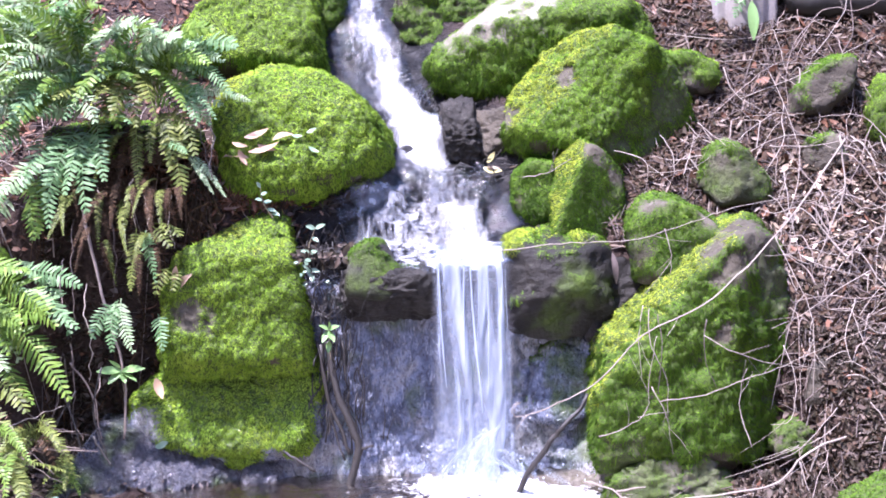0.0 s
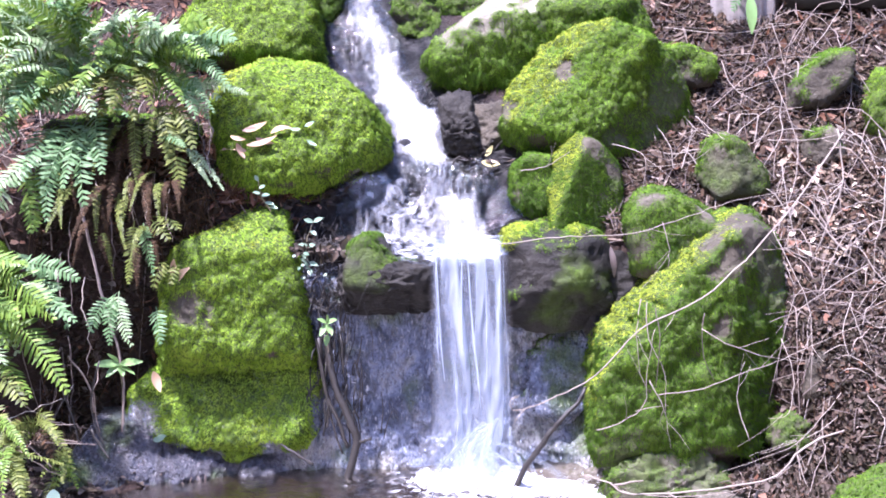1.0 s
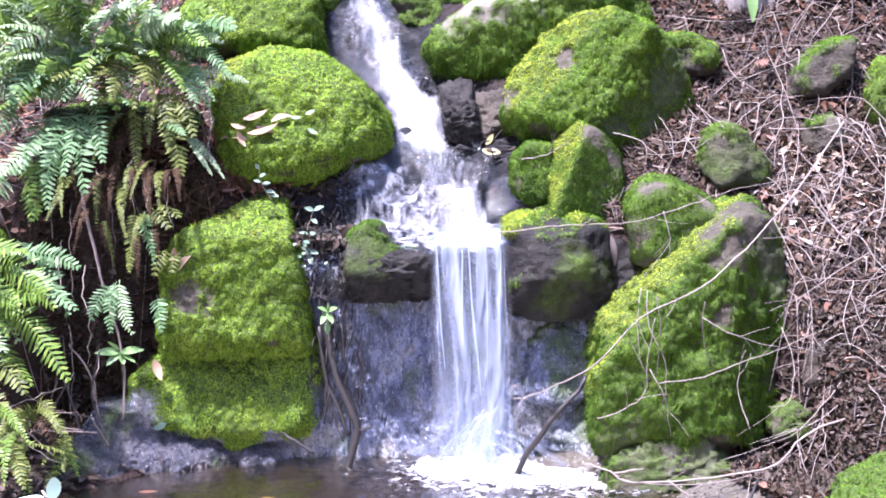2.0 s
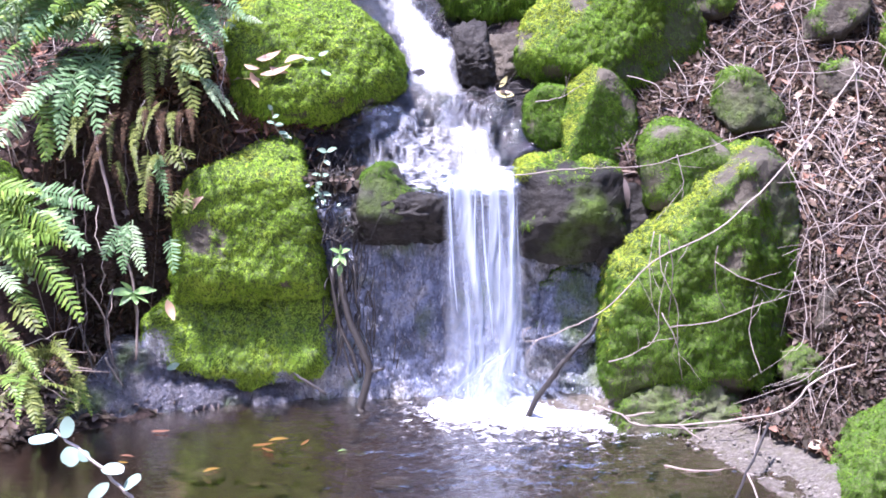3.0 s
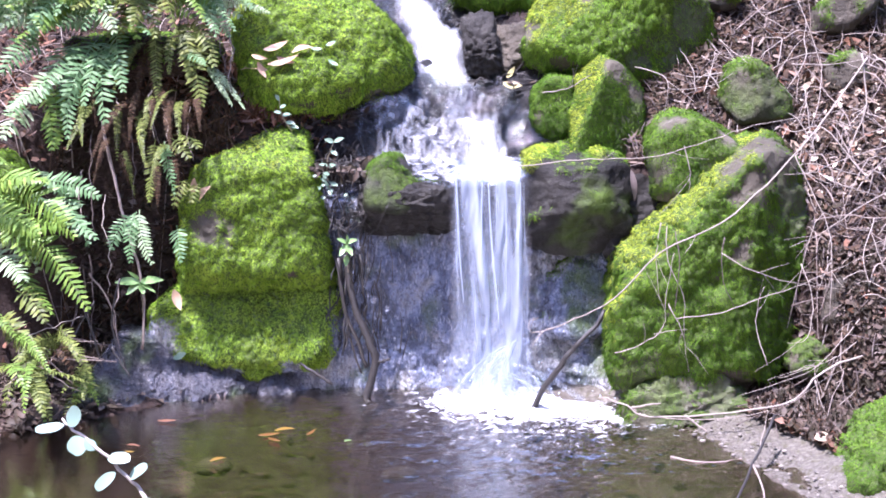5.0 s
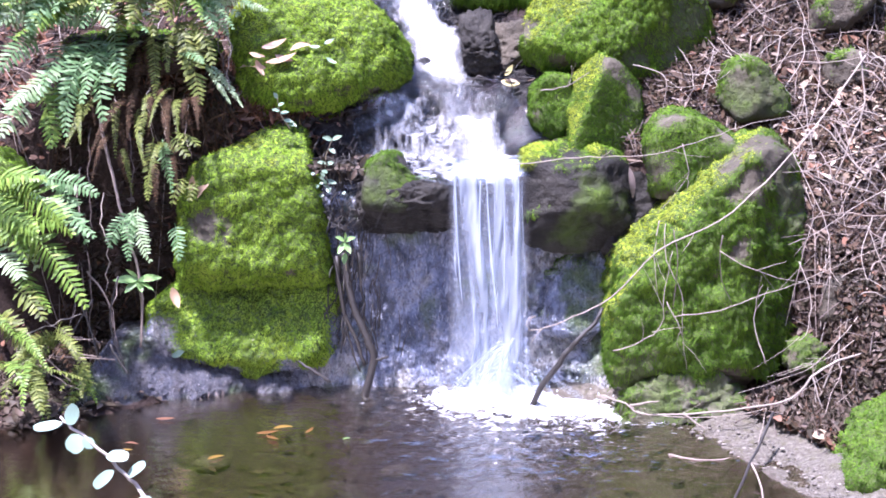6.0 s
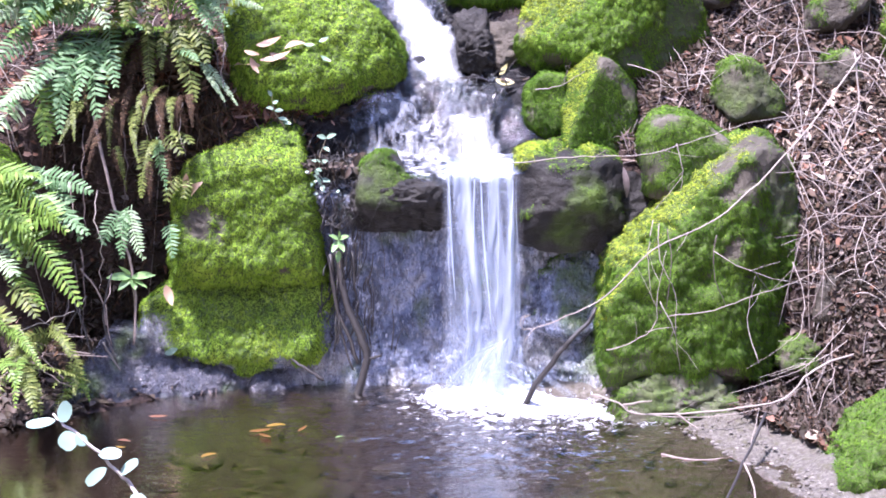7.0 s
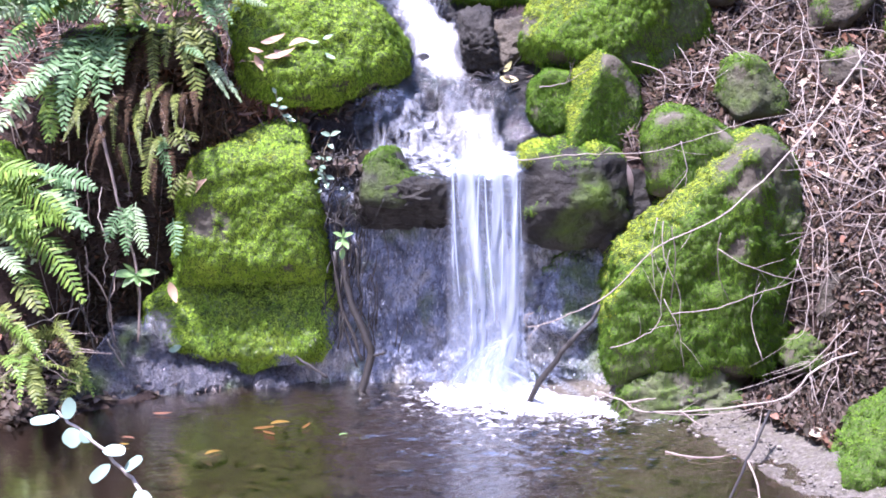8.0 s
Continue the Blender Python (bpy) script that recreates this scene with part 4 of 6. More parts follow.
def chip_cloud(count, rng, x_range, y_range, size, curl, lift=0.008, long=2.2):
    pts = []
    while len(pts) < count:
        x, y = rng.uniform(*x_range, 4000), rng.uniform(*y_range, 4000)
        for a, b in zip(x[slope_ok(x, y)], y[slope_ok(x, y)]):
            pts.append((a, b))
    pts = np.array(pts[:count])
    z = land(pts[:, 0], pts[:, 1])
    p = np.stack([pts[:, 0], pts[:, 1], z + lift + rng.random(count) * 0.02], 1)
    n = np.array([0, -0.55, 0.8]) + rng.normal(0, 0.45, (count, 3))
    n /= np.linalg.norm(n, axis=1, keepdims=True)
    a = np.cross(n, rng.normal(0, 1, (count, 3)))
    a /= np.linalg.norm(a, axis=1, keepdims=True)
    b = np.cross(n, a)
    L = (size * (0.4 + 0.9 * rng.random(count)))[:, None]
    W = L / long * (0.6 + 0.7 * rng.random(count))[:, None]
    C = L * curl * rng.normal(0.5, 0.5, count)[:, None]
    rows = [p - a * L * 0.5 + n * C, p - a * L * 0.2 - b * W * 0.5, p - a * L * 0.2 + n * -C * 0.2, p - a * L * 0.2 + b * W * 0.5,
            p + a * L * 0.2 - b * W * 0.42, p + a * L * 0.2 + n * -C * 0.2, p + a * L * 0.2 + b * W * 0.42, p + a * L * 0.5 + n * C]
    v = np.stack(rows, 1).reshape(-1, 3)
    k = np.arange(count) * 8
    f = np.stack([k + 1, k + 4, k + 5, k + 2], 1).tolist() + np.stack([k + 2, k + 5, k + 6, k + 3], 1).tolist()
    for q in ((0, 1, 2), (0, 2, 3), (4, 7, 5), (5, 7, 6)):
        f += np.stack([k + q[0], k + q[1], k + q[2]], 1).tolist()
    return v, f


def build_litter():
    rng = np.random.default_rng(71)
    for count, xr, yr, size, long, material, label in (
            (12500, (0.45, 1.6), (-0.75, 1.4), 0.035, 3.2, LITTER, "reddish brown dead leaves thick on the slope"),
            (850, (0.45, 1.6), (-0.75, 1.4), 0.046, 2.3, LITTER_RED, "large curled rust-red dead leaves on the slope"),
            (6000, (-1.6, -0.25), (-0.08, 1.4), 0.034, 3.2, LITTER_RED, "brown dead leaves and needles under ferns"),
            (330, (0.88, 1.30), (-0.05, 0.30), 0.034, 2.4, CHIPS, "pale wood chips strewn over the leaf litter"),
            (5200, (0.45, 1.6), (-0.75, 1.4), 0.060, 9.0, LITTER, "dark strips of bark and needles on the slope"),
            (1500, (0.45, 1.6), (-0.75, 1.4), 0.055, 8.0, DRY_STRIP, "pinkish grey strips of bark on the slope")):
        v, f = chip_cloud(count, rng, xr, yr, size, 0.18, long=long)
        solid("leaf_litter", v, f, material, label, "litter", kind="stuff", smooth=False)
    pieces = []
    for i in range(2600):
        x = rng.uniform(0.5, 1.6) if rng.random() < 0.7 else rng.uniform(-1.5, -0.35)
        y = rng.uniform(-0.5, 1.3)
        if not slope_ok(np.array(x), np.array(y)):
            continue
        z = float(land(x, y)) + 0.015
        a = rng.uniform(0, np.pi)
        L = rng.uniform(0.04, 0.16)
        d = np.array([math.cos(a), math.sin(a) * 0.75, math.sin(a) * 0.64]) * L
        p = np.array([x, y, z])
        pieces.append(tube([p - d / 2, p + rng.normal(0, 0.006, 3) + (0, 0, 0.008), p + d / 2], 0.0016, 0.0008, 4, steps=2))
    solid("fine_twigs", *joined(pieces), BROWN_TWIG, "fine broken twigs scattered in the litter", "twigs", kind="stuff")


build_litter()


# ---- ferns ----
def frond(base, tip, rng, arch=0.06, width=0.05, count=26, twist=0.0):
    """A fern frond: an arched midrib with two rows of narrow leaflets. Verts and faces."""
    a, c = np.array(base, float), np.array(tip, float)
    L = np.linalg.norm(c - a)
    b = (a + c) / 2 + np.array([0, -0.3, 1.0]) * arch * (0.8 + 0.5 * rng.random()) + rng.normal(0, 0.012, 3)
    t = np.linspace(0, 1, count)
    curve = ((1 - t) ** 2)[:, None] * a + (2 * t * (1 - t))[:, None] * b + (t ** 2)[:, None] * c
    tan = np.gradient(curve, axis=0)
    tan /= np.linalg.norm(tan, axis=1, keepdims=True)
    face = np.array([0.1 * rng.normal(), -0.75, 0.65]) + 0.25 * rng.normal(0, 1, 3)
    side = np.cross(tan, face)
    side /= np.linalg.norm(side, axis=1, keepdims=True) + 1e-9
    nrm = np.cross(side, tan)
    if twist:
        ang = twist * t
        side = side * np.cos(ang)[:, None] + nrm * np.sin(ang)[:, None]
        nrm = np.cross(side, tan)
    pieces = [tube(curve[:: max(count // 8, 1)], 0.0016, 0.0006, 4, steps=2)]
    gap = L / count
    for i in range(2, count - 1):
        s = t[i]
        half = 1.1 * width * min(1.0, 0.55 + 1.6 * s) * (1 - s ** 2.6) ** 0.8 * (1.05 + 0.3 * rng.random()) + 0.002
        for sign in (-1, 1):
            if rng.random() < 0.03:
                continue
            d = side[i] * sign + tan[i] * (0.30 + 0.25 * s) + nrm[i] * rng.normal(-0.12, 0.2)
            d /= np.linalg.norm(d)
            w = tan[i] * gap * 0.50
            p = curve[i]
            bend = -nrm[i] * half * (0.10 + 0.10 * rng.random())
            pieces.append((np.array([p - w * 0.55, p + w * 0.55, p + d * half * 0.5 + w * 1.0, p + d * half * 0.5 - w * 0.75,
                                     p + d * half * 0.8 + w * 0.55 + bend * 0.6, p + d * half * 0.8 - w * 0.35 + bend * 0.6, p + d * half + bend]),
                           [(0, 1, 2, 3), (3, 2, 4, 5), (5, 4, 6)]))
    return pieces[0], joined(pieces[1:])


def fern(at, fronds, label, seed, group="ferns on the bank"):
    rng = np.random.default_rng(seed)
    ob = thing("fern", at, label, "fern", group)
    for base, tip, arch, width, material in fronds:
        n = int(np.clip(np.linalg.norm(np.subtract(tip, base)) / min(0.0125, 0.42 * width), 9, 44))
        rib, leaves = frond(base, tip, rng, arch, width, n, rng.normal(0, 0.4))
        stem = part("frond", *rib, material, ob)
        part("leaf_blade", *leaves, material, stem, smooth=False, kind="stuff")
    return ob


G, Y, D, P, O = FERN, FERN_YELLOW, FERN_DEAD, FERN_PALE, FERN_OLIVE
def crown(at, count, seed, spread, reach, width, materials):
    """Extra fronds that fill a fern's crown, drooping outwards and towards the light."""
    rng = np.random.default_rng(seed)
    out = []
    for i in range(count):
        a = rng.uniform(*spread)
        L = rng.uniform(*reach)
        base = np.array(at) + rng.normal(0, 0.02, 3)
        tip = base + np.array([math.cos(a) * L, -0.05 - 0.16 * rng.random(), math.sin(a) * L * 0.8])
        out.append((tuple(base), tuple(tip), 0.05 + 0.06 * rng.random(), width * rng.uniform(0.75, 1.1), materials[int(rng.integers(len(materials)))]))
    return out


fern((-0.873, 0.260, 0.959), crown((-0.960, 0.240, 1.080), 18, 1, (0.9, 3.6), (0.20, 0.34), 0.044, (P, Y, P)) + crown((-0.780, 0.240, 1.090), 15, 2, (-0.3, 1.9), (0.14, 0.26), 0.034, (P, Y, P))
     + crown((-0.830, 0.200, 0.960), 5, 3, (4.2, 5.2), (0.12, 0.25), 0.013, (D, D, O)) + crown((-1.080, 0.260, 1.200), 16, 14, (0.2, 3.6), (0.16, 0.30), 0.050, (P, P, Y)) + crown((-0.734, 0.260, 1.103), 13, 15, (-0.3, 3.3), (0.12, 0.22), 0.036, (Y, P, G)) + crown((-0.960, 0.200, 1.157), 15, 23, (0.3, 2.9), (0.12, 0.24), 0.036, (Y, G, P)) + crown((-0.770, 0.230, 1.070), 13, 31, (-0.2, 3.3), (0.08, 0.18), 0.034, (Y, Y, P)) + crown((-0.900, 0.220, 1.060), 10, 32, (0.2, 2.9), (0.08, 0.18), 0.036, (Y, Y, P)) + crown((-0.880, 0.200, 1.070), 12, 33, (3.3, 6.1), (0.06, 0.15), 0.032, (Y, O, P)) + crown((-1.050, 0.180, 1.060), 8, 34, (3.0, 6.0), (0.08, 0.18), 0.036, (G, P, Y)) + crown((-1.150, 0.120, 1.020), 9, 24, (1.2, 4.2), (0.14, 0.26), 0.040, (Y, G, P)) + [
    ((-0.663, 0.22, 1.152), (-0.519, 0.1, 1.054), 0.04, 0.022, G),
    ((-0.68, 0.22, 1.136), (-0.563, 0.06, 0.996), 0.04, 0.020, G),
    ((-0.71, 0.22, 1.168), (-0.541, 0.12, 1.154), 0.04, 0.022, P),
    ((-0.648, 0.2, 1.074), (-0.475, 0.12, 1.044), 0.03, 0.016, P),
    ((-0.694, 0.2, 1.106), (-0.615, 0.04, 0.982), 0.03, 0.026, G),
    ((-0.944, 0.2, 1.157), (-1.053, 0.02, 1.044), 0.05, 0.036, G),
    ((-0.898, 0.2, 1.14), (-0.974, 0.0, 1.006), 0.05, 0.036, G),
    ((-0.834, 0.2, 1.155), (-0.837, 0.0, 1.004), 0.05, 0.034, O),
    ((-0.787, 0.2, 1.147), (-0.719, 0.02, 0.993), 0.05, 0.030, O),
    ((-0.99, 0.2, 1.189), (-1.124, 0.02, 1.137), 0.05, 0.038, P),
    ((-0.865, 0.2, 1.171), (-0.93, 0.02, 1.058), 0.05, 0.034, Y),
    ((-0.755, 0.2, 1.154), (-0.644, 0.04, 1.021), 0.05, 0.028, Y),
    ((-1.03, 0.15, 1.129), (-1.107, -0.02, 1.002), 0.05, 0.040, G),
    ((-0.801, 0.2, 1.186), (-0.89, 0.06, 1.101), 0.05, 0.030, G),
    ((-1.075, 0.15, 1.161), (-1.169, 0.0, 1.063), 0.05, 0.040, Y),
    ((-0.819, 0.2, 1.139), (-0.781, 0.02, 0.979), 0.04, 0.028, O),
    ((-1.104, 0.3, 1.235), (-1.177, 0.2, 1.223), 0.03, 0.040, P),
    ((-0.992, 0.3, 1.233), (-1.112, 0.2, 1.269), 0.04, 0.040, P),
    ((-0.88, 0.3, 1.216), (-0.721, 0.2, 1.232), 0.04, 0.030, P),
    ((-0.784, 0.3, 1.198), (-0.612, 0.2, 1.199), 0.04, 0.028, G),
    ((-0.9, 0.16, 1.012), (-0.789, 0.02, 0.993), 0.03, 0.028, G),
    ((-0.905, 0.16, 1.008), (-0.862, -0.02, 0.838), 0.03, 0.030, G),
    ((-0.922, 0.16, 0.965), (-0.91, -0.05, 0.755), 0.05, 0.046, G),
    ((-0.928, 0.16, 0.97), (-0.969, -0.05, 0.805), 0.05, 0.032, G),
    ((-0.963, 0.15, 0.971), (-1.02, -0.06, 0.787), 0.06, 0.040, G),
    ((-1.001, 0.14, 0.952), (-1.016, -0.04, 0.712), 0.05, 0.034, G),
    ((-1.016, 0.14, 0.962), (-1.09, -0.06, 0.817), 0.06, 0.042, G),
    ((-1.034, 0.05, 0.908), (-1.15, -0.1, 0.811), 0.02, 0.030, P),
    ((-1.106, 0.1, 0.854), (-1.066, -0.02, 0.679), 0.02, 0.032, Y),
    ((-1.067, 0.1, 0.854), (-1.058, 0.0, 0.682), 0.02, 0.028, Y),
    ((-1.136, 0.05, 0.797), (-1.18, -0.1, 0.724), 0.03, 0.036, P),
    ((-0.986, 0.16, 1.012), (-1.123, 0.0, 0.983), 0.05, 0.036, G),
    ((-1.1, 0.1, 0.97), (-1.184, -0.05, 0.892), 0.05, 0.040, G),
    ((-1.093, 0.15, 1.04), (-1.197, 0.0, 1.019), 0.04, 0.034, P),
    ((-0.935, 0.18, 1.016), (-1.042, 0.05, 1.009), 0.04, 0.032, G),
    ((-1.111, 0.05, 0.828), (-1.16, -0.08, 0.782), 0.03, 0.034, G),
    ((-0.798, 0.14, 1.013), (-0.782, 0.05, 0.8), 0.02, 0.018, O),
    ((-0.749, 0.14, 0.987), (-0.751, 0.06, 0.88), 0.02, 0.014, O),
    ((-0.711, 0.16, 1.035), (-0.659, 0.03, 0.791), 0.03, 0.036, O),
    ((-0.696, 0.16, 1.035), (-0.622, 0.04, 0.897), 0.03, 0.028, O),
    ((-0.735, 0.16, 1.02), (-0.692, 0.04, 0.859), 0.03, 0.026, O),
    ((-0.676, 0.2, 1.072), (-0.583, 0.08, 0.979), 0.03, 0.022, G),
    ((-0.645, 0.16, 0.894), (-0.545, 0.06, 0.785), 0.03, 0.010, P),
    ((-0.66, 0.16, 0.897), (-0.58, 0.06, 0.795), 0.03, 0.008, P),
    ((-0.726, 0.1, 0.931), (-0.645, 0.02, 0.91), 0.02, 0.014, G)],
    "large sword fern with arching blue-green fronds and dead brown ones", 81)
fern((-1.247, -0.100, 0.472), crown((-1.270, -0.080, 0.530), 4, 5, (-1.1, 0.7), (0.16, 0.28), 0.044, (Y, Y, P)) + [
    ((-1.182, -0.08, 0.645), (-0.958, -0.26, 0.486), 0.03, 0.050, Y),
    ((-1.109, -0.08, 0.576), (-0.901, -0.25, 0.479), 0.03, 0.036, G),
    ((-1.154, -0.1, 0.494), (-0.926, -0.28, 0.294), 0.08, 0.046, Y),
    ((-1.195, -0.1, 0.587), (-1.082, -0.26, 0.411), 0.04, 0.048, Y),
    ((-1.289, -0.1, 0.518), (-1.049, -0.26, 0.476), 0.03, 0.046, Y),
    ((-1.101, -0.04, 0.608), (-0.91, -0.15, 0.576), 0.02, 0.030, G),
    ((-1.04, -0.04, 0.605), (-0.944, -0.16, 0.444), 0.03, 0.030, G),
    ((-1.232, -0.1, 0.448), (-1.088, -0.28, 0.378), 0.03, 0.042, P),
    ((-1.184, -0.1, 0.502), (-0.987, -0.24, 0.52), 0.02, 0.038, Y),
    ((-1.109, 0.0, 0.633), (-1.018, -0.08, 0.575), 0.02, 0.026, G),
    ((-1.154, -0.12, 0.39), (-1.023, -0.26, 0.282), 0.03, 0.030, Y)],
    "sword fern with fresh yellow-green fronds over the bank", 82)
fern((-0.779, 0.020, 0.709), [
    ((-0.789, 0.02, 0.71), (-0.802, -0.05, 0.544), 0.02, 0.020, O),
    ((-0.765, 0.02, 0.704), (-0.731, -0.05, 0.562), 0.02, 0.020, G),
    ((-0.739, 0.02, 0.722), (-0.658, -0.04, 0.69), 0.02, 0.026, O),
    ((-0.747, 0.02, 0.715), (-0.685, -0.05, 0.662), 0.02, 0.026, O),
    ((-0.702, 0.0, 0.601), (-0.734, -0.06, 0.53), 0.02, 0.022, O),
    ((-0.687, 0.0, 0.593), (-0.687, -0.06, 0.54), 0.02, 0.020, O)],
    "small fern hanging beside the mossy block", 83)
fern((-0.837, -0.040, 0.539), [
    ((-0.832, -0.02, 0.523), (-0.787, -0.1, 0.382), 0.02, 0.022, P),
    ((-0.845, -0.02, 0.514), (-0.898, -0.1, 0.424), 0.02, 0.022, G),
    ((-0.84, -0.02, 0.518), (-0.847, -0.1, 0.385), 0.02, 0.020, G),
    ((-0.733, -0.02, 0.479), (-0.714, -0.1, 0.385), 0.02, 0.022, G)],
    "small drooping fern low on the bank", 84)
fern((-1.145, -0.250, 0.258), crown((-1.178, -0.240, 0.240), 3, 6, (-1.2, 0.6), (0.10, 0.20), 0.022, (O, Y, O)) + crown((-1.074, -0.260, 0.138), 4, 7, (-2.6, 0.2), (0.06, 0.13), 0.020, (O, Y)) + [
    ((-1.133, -0.220, 0.343), (-1.032, -0.320, 0.275), 0.03, 0.029, O), ((-1.181, -0.220, 0.282), (-1.073, -0.350, 0.192), 0.03, 0.031, O),
    
    ((-1.106, -0.300, 0.209), (-1.026, -0.450, 0.092), 0.03, 0.029, O), 
    ((-1.082, -0.350, 0.162), (-0.887, -0.380, 0.122), 0.02, 0.018, O)],
    "small yellow-green fern at the edge of the pool", 85)
fern((1.021, 0.750, 1.400), [
    ((1.022, 0.750, 1.365), (0.879, 0.600, 1.282), 0.02, 0.026, G), ((1.030, 0.750, 1.365), (0.947, 0.620, 1.239), 0.02, 0.023, G)],
    "pale fern tips hanging at the top of the slope", 86)


# ---- leaves and little plants ----
def leaf_shape(at, along, face, length, width, rng, curl=0.15, crease=0.35, blunt=False):
    """One pointed oval leaf, folded at its midrib and curled: verts and faces."""
    a, n = np.array(along, float), np.array(face, float)
    a /= np.linalg.norm(a)
    b = np.cross(n, a)
    b /= np.linalg.norm(b) + 1e-9
    n = np.cross(a, b)
    k = 11 if blunt else 7
    t = np.linspace(0, 1, k)
    w = width * 0.5 * np.sin(np.pi * np.clip(t, 0.02, 0.985) ** 0.85) ** 0.8
    if blunt:
        w = width * 0.5 * np.maximum(1 - np.abs(2 * t - 1.08) ** 2.6, 0.03) ** 0.5
    rise = curl * length * (t - 0.4) ** 2 * rng.choice([-1, 1])
    mid = np.array(at) + a * (t * length)[:, None] + n * rise[:, None]
    fold = n * (w * crease)[:, None]
    v = np.concatenate([mid - b * w[:, None] + fold, mid, mid + b * w[:, None] + fold])
    f = [(i, i + 1, k + i + 1, k + i) for i in range(k - 1)] + [(k + i, k + i + 1, 2 * k + i + 1, 2 * k + i) for i in range(k - 1)]
    return v, f


def sprig(at, stem, leaves, material, label, seed, r=0.0022, name="sprig", stem_material=None):
    """A small plant: a stem and its leaves. leaves: (place, along, length, width)."""
    rng = np.random.default_rng(seed)
    ob = thing(name, at, label, "plant", "small plants")
    part("stem", *tube(stem, r, r * 0.5, 6, 0.001, rng), stem_material or STEM, ob)
    for place, along, length, width in leaves:
        face = np.array([0, -0.75, 0.65]) + rng.normal(0, 0.25, 3)
        part("leaf", *leaf_shape(place, along, face, length, width, rng, crease=0.12 if material is SILVER_LEAF else 0.35, blunt=material is SILVER_LEAF), material, ob)
    return ob


sprig((-0.263, 0.000, 0.295), [(-0.264, 0.020, 0.290), (-0.268, -0.010, 0.376), (-0.269, -0.030, 0.428)],
      [((-0.269, -0.030, 0.428), (-0.8, -0.3, 0.5), 0.030, 0.016), ((-0.269, -0.030, 0.428), (0.9, -0.3, 0.4), 0.034, 0.017), ((-0.269, -0.030, 0.425), (-0.4, -0.5, -0.7), 0.040, 0.019),
       ((-0.269, -0.030, 0.425), (0.4, -0.5, -0.7), 0.038, 0.018), ((-0.268, -0.020, 0.394), (-0.1, -0.5, -0.9), 0.034, 0.016), ((-0.269, -0.030, 0.431), (0.1, -0.3, 0.9), 0.024, 0.014)],
      SPROUT_LEAF, "sprout with shiny pale green leaves by the fall", 91)
sprig((-0.831, -0.040, 0.208), [(-0.836, -0.030, 0.141), (-0.830, -0.040, 0.240), (-0.832, -0.060, 0.331)],
      [((-0.832, -0.060, 0.331), (-0.95, -0.3, 0.05), 0.068, 0.026), ((-0.832, -0.060, 0.331), (0.95, -0.3, 0.15), 0.070, 0.024), ((-0.833, -0.060, 0.327), (0.7, -0.5, -0.35), 0.060, 0.024),
       ((-0.833, -0.060, 0.327), (-0.5, -0.4, -0.4), 0.050, 0.022), ((-0.835, -0.060, 0.336), (-0.6, -0.2, 0.5), 0.040, 0.018), ((-0.830, -0.060, 0.327), (0.25, -0.6, -0.6), 0.040, 0.020)],
      SPROUT_LEAF, "seedling with broad light green leaves on a bare stem", 92)
sprig((-0.316, 0.060, 0.554), [(-0.316, 0.060, 0.546), (-0.323, 0.040, 0.636), (-0.302, 0.030, 0.700)],
      [((-0.302, 0.030, 0.700), (-0.9, -0.3, 0.3), 0.028, 0.014), ((-0.302, 0.030, 0.700), (0.9, -0.3, 0.4), 0.032, 0.014), ((-0.310, 0.030, 0.676), (0.5, -0.4, -0.4), 0.024, 0.014),
       ((-0.320, 0.040, 0.633), (-0.9, -0.3, 0.2), 0.026, 0.012), ((-0.320, 0.040, 0.633), (0.8, -0.3, 0.1), 0.026, 0.012), ((-0.318, 0.050, 0.587), (-0.8, -0.4, 0.3), 0.028, 0.014),
       ((-0.318, 0.050, 0.584), (0.7, -0.4, -0.2), 0.030, 0.015), ((-0.317, 0.050, 0.568), (0.2, -0.6, -0.6), 0.028, 0.014)],
      PALE_LEAF, "slender weed with small whitish leaves in wet litter", 93)
sprig((-0.431, 0.100, 0.730), [(-0.423, 0.100, 0.722), (-0.444, 0.080, 0.763), (-0.453, 0.070, 0.811)],
      [((-0.453, 0.070, 0.811), (-0.5, -0.3, 0.8), 0.020, 0.012), ((-0.451, 0.070, 0.791), (0.9, -0.3, 0.3), 0.020, 0.012), ((-0.446, 0.080, 0.768), (0.9, -0.3, 0.1), 0.026, 0.014),
       ((-0.437, 0.080, 0.749), (0.9, -0.3, -0.2), 0.028, 0.016), ((-0.449, 0.080, 0.774), (-0.8, -0.3, 0.2), 0.022, 0.012), ((-0.425, 0.080, 0.737), (0.8, -0.4, -0.1), 0.026, 0.014)],
      PALE_LEAF, "tiny weed with pale leaves on the mossy boulder", 94)
